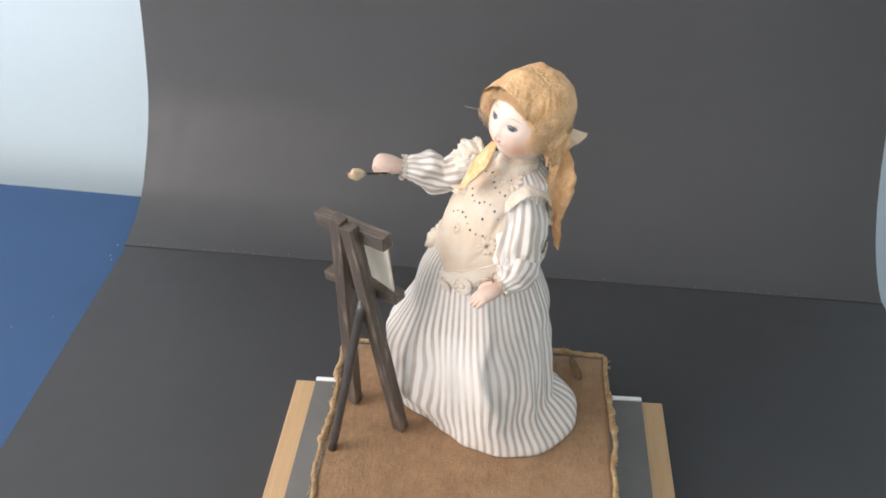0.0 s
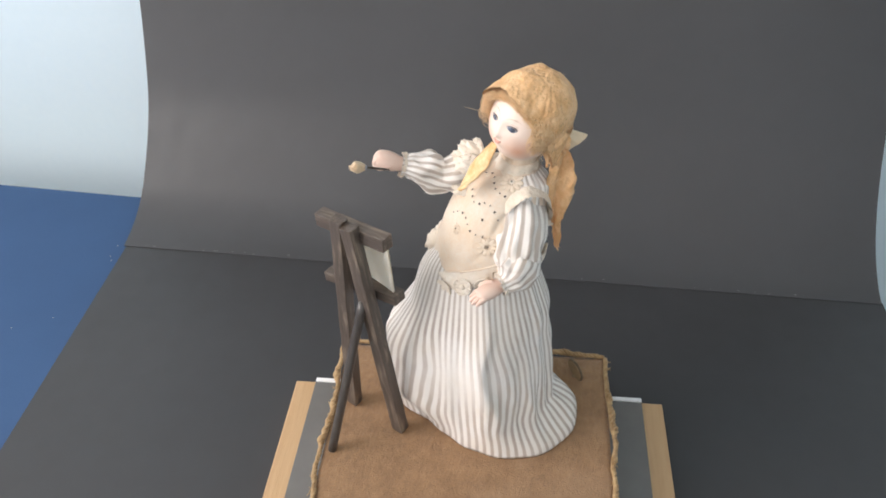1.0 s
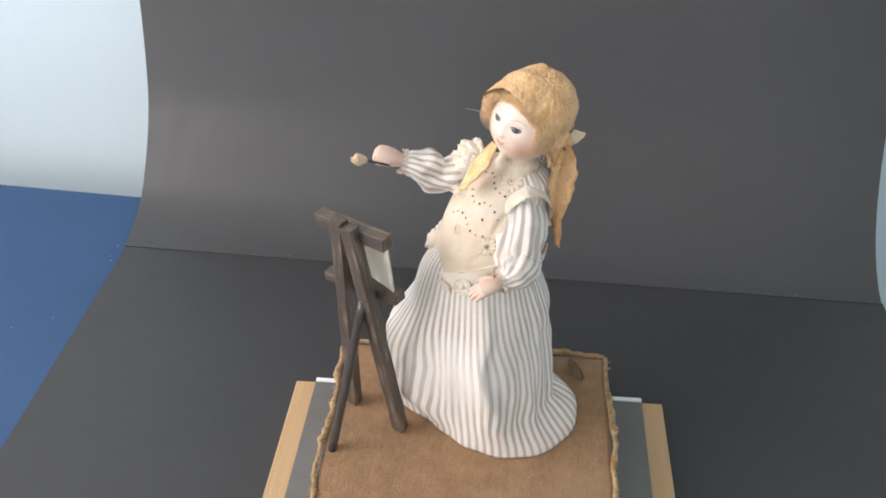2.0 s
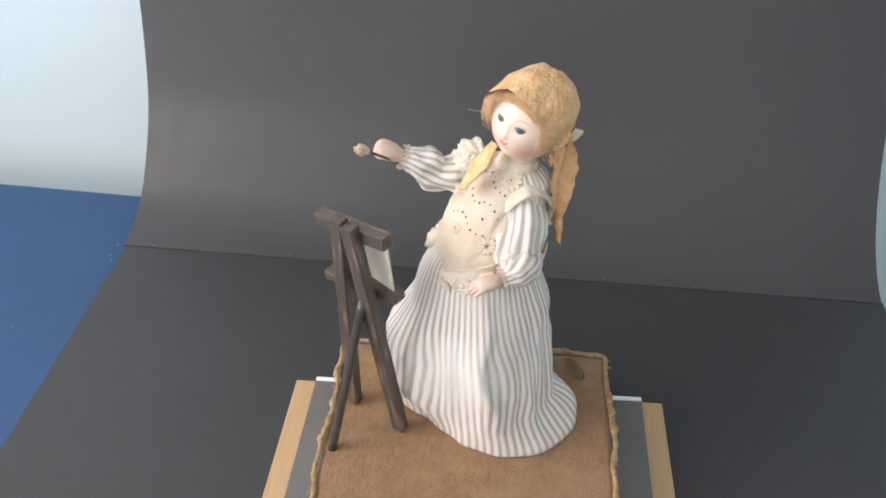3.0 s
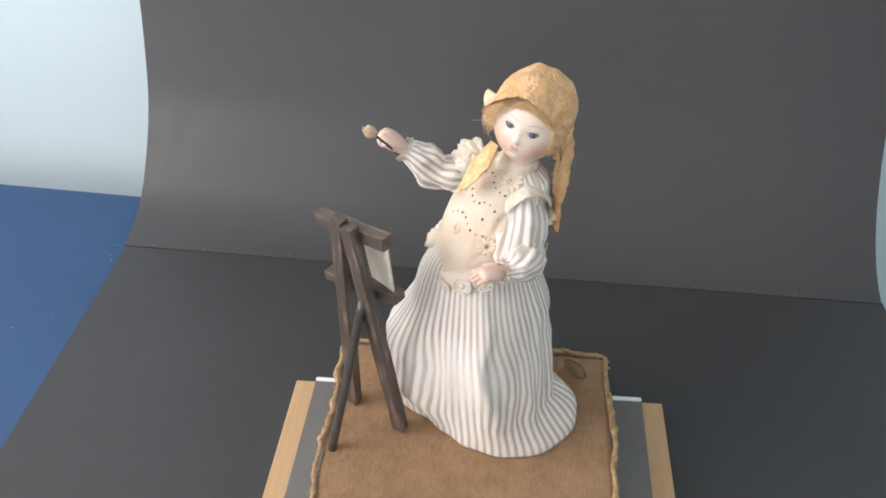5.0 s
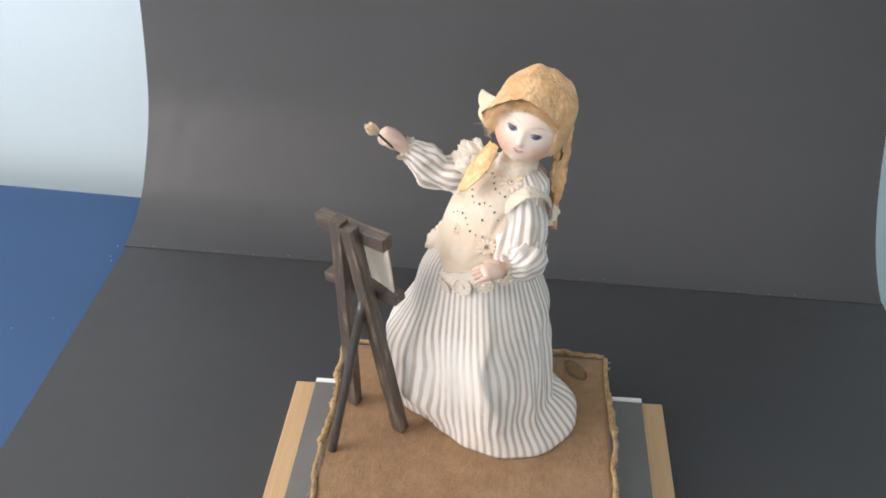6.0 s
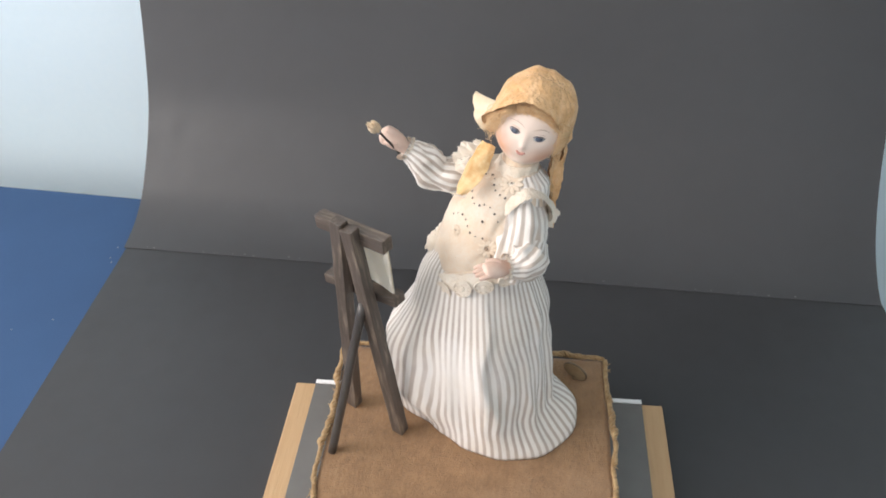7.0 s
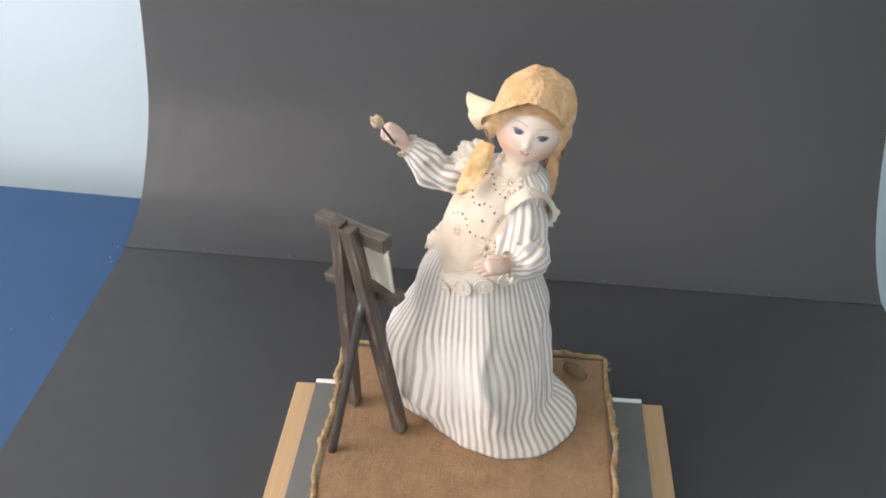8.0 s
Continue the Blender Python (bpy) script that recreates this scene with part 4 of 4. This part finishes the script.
def hair_of(owner):
    """A close shell, open over the face, with wavy locks and loose curls on it."""
    bm = fresh()
    rng = random.Random(7)
    rings = []
    low_at = lambda t: radians(108 - 55 * max(0.0, math.cos(t)) ** 0.9)
    point = lambda a, t, r: V(math.sin(a) * math.sin(t) * 0.0280 * r, -math.sin(a) * math.cos(t) * 0.0281 * r, math.cos(a) * 0.0335 * r)
    for i in range(26):
        rings.append([point(low_at(t) * i / 25, t, 1 + 0.015 * math.sin(24 * t + i * 0.2) + 0.012 * noise.noise(V(t * 3, i * 0.3, 0))) for t in (math.tau * j / 72 for j in range(72))])
    loft(bm, rings)
    for k in range(1100):  # fine strands combed from the crown to the sides
        t = rng.uniform(-2.0, 2.0)
        front = max(0.0, math.cos(t))
        low = low_at(t) + rng.uniform(-0.12, 0.06)
        seed = rng.random() * 90
        swing = rng.uniform(-0.12, 0.12) + (0.45 if t > 0 else -0.45) * front
        lift = rng.uniform(0.0, 0.035)
        path, radii = [], []
        for i in range(8):
            s = i / 7
            r = 1.008 + lift * math.sin(math.pi * s) + 0.015 * noise.noise(V(s * 3, seed, 0))
            path.append(point(low * (0.58 + 0.43 * s), t + swing * (s - 0.3), r) + rough3(V(s * 2, seed, 1), 1.6, 0.0007))
            radii.append(0.00026 * (1.2 - s))
        tube(bm, path, radii, 4)
    for k in range(620):  # soft puffs beside the cheeks, fuller at the left
        side = 1 if k % 5 < 3 else -1
        t = side * rng.uniform(1.0, 1.9)
        seed, puff = rng.random() * 90, rng.random() ** 1.3 * (0.07 if side > 0 else 0.11)
        top, end = rng.uniform(0.85, 1.3), rng.uniform(1.60, 1.98 if side > 0 else 1.92)
        path = []
        for i in range(10):
            s = i / 9
            path.append(point(top + (end - top) * s, t + side * 0.12 * math.sin(3 * s + seed), 1.01 + puff * math.sin(math.pi * min(s * 0.85 + 0.05, 1))) + rough3(V(s * 5, seed, 4), 1.0, 0.0021))
        tube(bm, path, [0.00024 * (1.2 - i / 10) for i in range(10)], 4)
    for k in range(420):  # frizz under the brim, long and loose at the right temple
        temple = k < 110
        t = rng.uniform(-1.30, -0.72) if temple else rng.uniform(-0.8, 0.9)
        seed, puff = rng.random() * 90, rng.uniform(0.06, 0.30) if temple else rng.uniform(0.0, 0.10)
        top = low_at(t) - rng.uniform(0.1, 0.35)
        end = low_at(t) + (rng.uniform(0.15, 0.62) if temple else rng.uniform(-0.12, 0.04))
        path = []
        for i in range(9):
            s = i / 8
            path.append(point(top + (end - top) * s, t + 0.14 * math.sin(4 * s + seed), 1.02 + puff * math.sin(math.pi * min(s * 0.75 + 0.12, 1))) + rough3(V(s * 6, seed, 7), 1.0, 0.0030 if temple else 0.0018))
        tube(bm, path, [(0.00016 if temple else 0.00022) * (1.2 - i / 9) for i in range(9)], 4)
    for k in range(70):  # fuzz that strays past the cheeks
        side = -1 if k < 56 else 1
        c = V(side * 0.0245, rng.uniform(-0.010, 0.004), rng.uniform(-0.016, 0.002))
        w = V(side * rng.uniform(0.2, 0.9), rng.uniform(-0.5, 0.4), rng.uniform(-0.9, 0.2)) * 0.008
        tube(bm, [c + w * (i / 8) + rough3(V(i * 0.5, k, 2), 1.0, 0.003) for i in range(9)], [0.00011] * 9, 4)
    tube(bm, [V(-0.021, -0.015, 0.000), V(-0.0285, -0.0235, -0.001), V(-0.0360, -0.0310, -0.001)], [0.0001] * 3, 4)
    tagged(piece("hair", bm, HAIR, owner, "wavy reddish blond mohair"), kind="stuff")


def bonnet(owner):
    """A crinkled bell of lace: high over the brow, hanging straight at the sides, flaring at its right."""
    bm = fresh()
    centre = V(0.0005, 0.0085, 0.0125)
    n = 144
    for shell in (0.0, 0.0011):
        rings = []
        for i in range(49):
            s = i / 48
            ring = []
            for j in range(n):
                t = math.tau * j / n
                front, side = max(0.0, math.cos(t)), math.sin(t)
                low = radians(156 + 12 * max(side, 0.0) - 95 * front ** 0.80 - 12 * max(-side, 0) * (1 - front))
                tw = t if t < math.pi else t - math.tau
                low += 0.30 * math.exp(-((tw + 1.2) / 0.5) ** 2) + 0.018 * math.sin(9 * t + 1) + 0.010 * math.sin(31 * t + 1)
                a = low * s
                flat = min(a, math.pi / 2)
                d = V(math.sin(t) * math.sin(flat), -math.cos(t) * math.sin(flat), math.cos(flat))
                drop = max(0.0, a - math.pi / 2) * 0.0285
                crumple = 0.045 * noise.noise(d * 3 + V(0, 0, drop * 90)) + 0.016 * noise.noise(d * 9 + V(3, 0, drop * 200)) + 0.006 * math.sin(11 * t + 4 * s) * s * s
                brim = max(0.0, s - 0.72) / 0.28
                flare = brim ** 1.4 * (0.03 + 0.07 * front ** 2 + 0.10 * math.exp(-((tw + 1.30) / 0.55) ** 2))
                visor = 0.33 * max(0.0, math.cos(t + 0.55)) ** 1.8 * s ** 1.3
                crumple += max(side, 0.0) * s * (0.05 * abs(noise.noise(V(t * 5.5, drop * 130, 4.0))) + 0.022 * noise.noise(V(t * 13, drop * 240 + s * 3, 8.0)))
                peak = 0.09 * math.exp(-((d - V(-0.33, 0.12, 0.93)).length / 0.20) ** 2)
                k = 1 + crumple + flare + visor + peak
                ring.append(centre + V(d.x * (0.0298 * k - shell), d.y * (0.0302 * k - shell), d.z * (0.0292 * k - shell) - drop))
            rings.append(ring)
        loft(bm, rings)
    # gathered lappet over the left ear
    for shell in (0.0, 0.0012):
        rows = []
        for i in range(19):
            s = i / 18
            row = []
            for j in range(17):
                q = j / 16 - 0.5
                p = V(0.0285 + 0.0018 * math.sin(9 * q + 6 * s) - shell, 0.010 + q * 0.030 * (1 - 0.5 * s), 0.004 - 0.029 * s)
                row.append(p + rough3(p, 90, 0.0036) + rough3(p, 260, 0.0012))
            rows.append(row)
        loft(bm, rows, closed=False)
    piece("bonnet", bm, BONNET, owner, "tea-stained crinkled lace bonnet")


def bow(owner):
    """The bow at the nape: two open loops and the knot."""
    bm = fresh()
    for root, end, wide in ((V(-0.018, 0.036, -0.019), V(-0.0480, 0.052, -0.0355), 0.0138), (V(0.006, 0.036, -0.016), V(0.016, 0.050, -0.025), 0.0110)):
        axis = (end - root).normalized()
        a = (V(0, 0, 1) - axis * axis.z).normalized()
        b = axis.cross(a)
        for shell in (0.0, 0.0007):
            rings = []
            for i in range(14):
                s = i / 13
                r = 0.0080 + (wide - 0.0080) * s ** 1.1 - shell
                rings.append(rounds(root.lerp(end, s), a, b, 36, r, r * (0.42 + 0.28 * s), lambda t, s=s: 1 + 0.16 * s * math.sin(3 * t + 1) + 0.06 * math.sin(7 * t) + 0.10 * s * s * math.sin(2 * t + 0.6)))
            for i, ring in enumerate(rings):  # the lower lip of the loop is drawn back to the knot
                for p in ring:
                    p -= axis * (0.36 * (end - root).length * i / 13 * min(max(0.5 - (p - root.lerp(end, i / 13)).dot(a) / (2 * wide), 0), 1))
            loft(bm, rings)
    ball(bm, (-0.008, 0.037, -0.012), (0.016, 0.004, 0.005), 0, None, 18, 12, lambda d, p: p * (1 + 0.1 * math.sin(12 * d.x)))
    piece("bow", bm, PALE_RIBBON, owner, "pale silk ribbon bow")


def bonnet_tail(doll):
    """The long crumpled tie that hangs from the bonnet behind the left shoulder."""
    bm = fresh()
    for shell in (0.0, 0.0012):
        rows = []
        for i in range(49):
            s = i / 48
            row = []
            for j in range(13):
                q = j / 12 - 0.5
                wide = float(table([(0, 0.010), (0.08, 0.017), (0.16, 0.020), (0.28, 0.024), (0.42, 0.0225), (0.56, 0.0155), (0.72, 0.0095), (0.90, 0.0060), (1.0, 0.004)], s)[0])
                p = V(q * wide + 0.002 * math.sin(5 * s) + 0.008 * s * s, 0.0026 * math.sin(8 * q + 5 * s) + shell, -0.099 * s)
                row.append(p + rough3(p + V(0, 0, 0.3), 55, 0.0020) + rough3(p, 200, 0.0013) + V(0, 0.0016 * math.sin(19 * q + 9 * s) * (1 - 0.5 * s), 0))
            rows.append(row)
        loft(bm, rows, 0, closed=False)
    ob = finish("bonnet_tail", bm, BONNET, (0, 0, 0), None, "crumpled tea-stained lace tie")
    ob.parent = doll
    return ob


def ribbon_end(doll):
    """The loose end of the yellow bonnet ribbon on the chest: broad under the chin, rounded to a blunt point."""
    bm = fresh()
    width = [(0, 0.0068), (0.15, 0.0076), (0.40, 0.0082), (0.62, 0.0078), (0.80, 0.0069), (0.92, 0.0054), (1.0, 0.0026)]
    for shell in (0.0, 0.0010):
        rows = []
        for i in range(33):
            s = i / 32
            half = float(table(width, s)[0])
            row = []
            for j in range(15):
                q = j / 14 * 2 - 1
                p = V(q * half + 0.0022 * math.sin(2.6 * s) - 0.0016 * s, -shell - 0.0016 * (1 - q * q) - 0.0010 * math.sin(7 * s + 2 * q), -0.046 * s)
                row.append(p + rough3(p, 130, 0.0011))
            rows.append(row)
        loft(bm, rows, 0, closed=False)
    ob = finish("ribbon_end", bm, RIBBON, (0, 0, 0), None, "yellow silk ribbon end")
    ob.parent = doll
    return ob


def winding_key():
    """Oval winding key standing on its arbor in the base."""
    bm = fresh()
    n = 36
    rings = []
    for y, k in ((-0.0007, 0.86), (-0.0013, 0.93), (-0.0013, 1.0), (0.0013, 1.0), (0.0013, 0.93), (0.0007, 0.86)):
        rings.append([V(0.0128 * k * math.cos(math.tau * j / n), y, 0.0095 + 0.0085 * k * math.sin(math.tau * j / n)) for j in range(n)])
    loft(bm, rings, 0, cap=(True, True))
    ring = [V(0.0127 * math.cos(math.tau * j / 40), 0, 0.0095 + 0.0084 * math.sin(math.tau * j / 40)) for j in range(41)]
    tube(bm, ring, [0.0012] * 41, 7, 1)
    tube(bm, [V(0, 0, -0.0005), V(0, 0, 0.001), V(0, 0, 0.0026)], [0.0026, 0.0022, 0.0018], 14, 0)
    key = finish("winding_key", bm, [BRASS, RIM], (0, 0, 0))
    key.location = KEY_AT
    return tagged(key, "oval brass winding key standing in the velvet base", "key")


KEY_AT = V(0.1002, -0.0205, TOP)
DOLL = body()
HEAD_PART, ARM, FOREARM = head(DOLL), right_arm(DOLL), left_forearm(DOLL)
TAIL, TIE, KEY = bonnet_tail(DOLL), ribbon_end(DOLL), winding_key()


# ---- what moves ----
def spin(at, x, y, z):
    """A pose at a world point in the doll's space, turned by a rotation vector in degrees."""
    v = V(x, y, z)
    turn = Matrix.Rotation(radians(v.length), 4, v.normalized()) if v.length > 1e-6 else Matrix.Identity(4)
    return Matrix.Translation(Vector(at) - HOME) @ turn


def motions():
    nods = [(0, -7.8, 7.1, -46.8), (1.0, -7.9, 7.1, -46.6), (1.5, -8.1, 7.7, -45.2), (3.0, -8.5, 10.4, -38.5), (3.5, -8.5, 10.9, -36.8), (4.0, -7.6, 11.7, -31.5),
            (4.5, -6.3, 12.6, -25), (6.0, -4.3, 14.0, -15.8), (6.5, -4.1, 14.1, -14.2), (7.0, -3.2, 14.2, -11), (7.5, -2.5, 14.3, -7.8), (8.0, -2.0, 14.3, -5.1)]
    walk(HEAD_PART, [(t, pose(*(NECK - HOME), a, b, c) @ Matrix.Translation(-STEM)) for t, a, b, c in nods])
    lift = [(0, 0), (0.5, 0.083), (1.0, 0.145), (1.5, 0.21), (3.0, 0.445), (3.5, 0.53), (4.0, 0.62), (4.5, 0.715), (6.0, 0.845), (6.5, 0.87), (7.0, 0.91), (7.5, 0.965), (8.0, 1)]
    walk(ARM, [(t, spin(SHOULDER, -16.3 * k, 27.4 * k, -0.6 * k)) for t, k in lift])
    bend = [(0, 0), (0.5, 0.055), (1.0, 0.083), (1.5, 0.167), (3.0, 0.35), (3.5, 0.46), (4.0, 0.565), (4.5, 0.63), (6.0, 0.805), (6.5, 0.84), (7.0, 0.91), (7.5, 0.96), (8.0, 1)]
    walk(FOREARM, [(t, spin(ELBOW, -1.6 * k, 35.2 * k, 0.8 * k)) for t, k in bend])
    # the tie swings behind the shoulder as the head turns
    a, b = V(0.0612, -0.060, 0.3762), V(0.0552, -0.033, 0.3818)
    bulge = lambda u: V(0.0045, -0.012, 0.009) * (4 * u * (1 - u))
    walk(TAIL, [(t, pose(*(a.lerp(b, u) + bulge(u) - HOME), 0, 0, 8 + max(u, 0.0) ** 0.6 * 54)) for t, u in ((n[0], (n[3] + 46.8) / 41.7) for n in nods)])
    # the ribbon end slips down over the chest and turns flat
    top, tip, face = V(0.0066, -0.0480, 0.3769), V(-0.0152, -0.0776, 0.3432), V(-0.20, -0.72, 0.62)
    up = (top - tip).normalized()
    back = -(face - up * face.dot(up)).normalized()
    lie = Matrix((back.cross(up), back, up)).transposed().to_4x4()
    droop = [(0, 0), (3.0, 0.05), (4.5, 0.12), (6.0, 0.35), (6.5, 0.5), (7.0, 0.95), (8.0, 1)]
    walk(TIE, [(t, Matrix.Translation(tip + up * 0.0075 * (1 - k) - HOME) @ lie @ pose(0, 0, 0, 0, 14 * (1 - k), -42 * (1 - k)) @ pose(0, 0, 0.046 - 0.006 * (1 - k))) for t, k in droop])
    walk(KEY, [(t, pose(*KEY_AT, 0, 0, c)) for t, c in ((0, -66), (1.7, -60), (3.5, -50), (4.5, -43), (6.5, -37), (8.0, -33))])


motions()
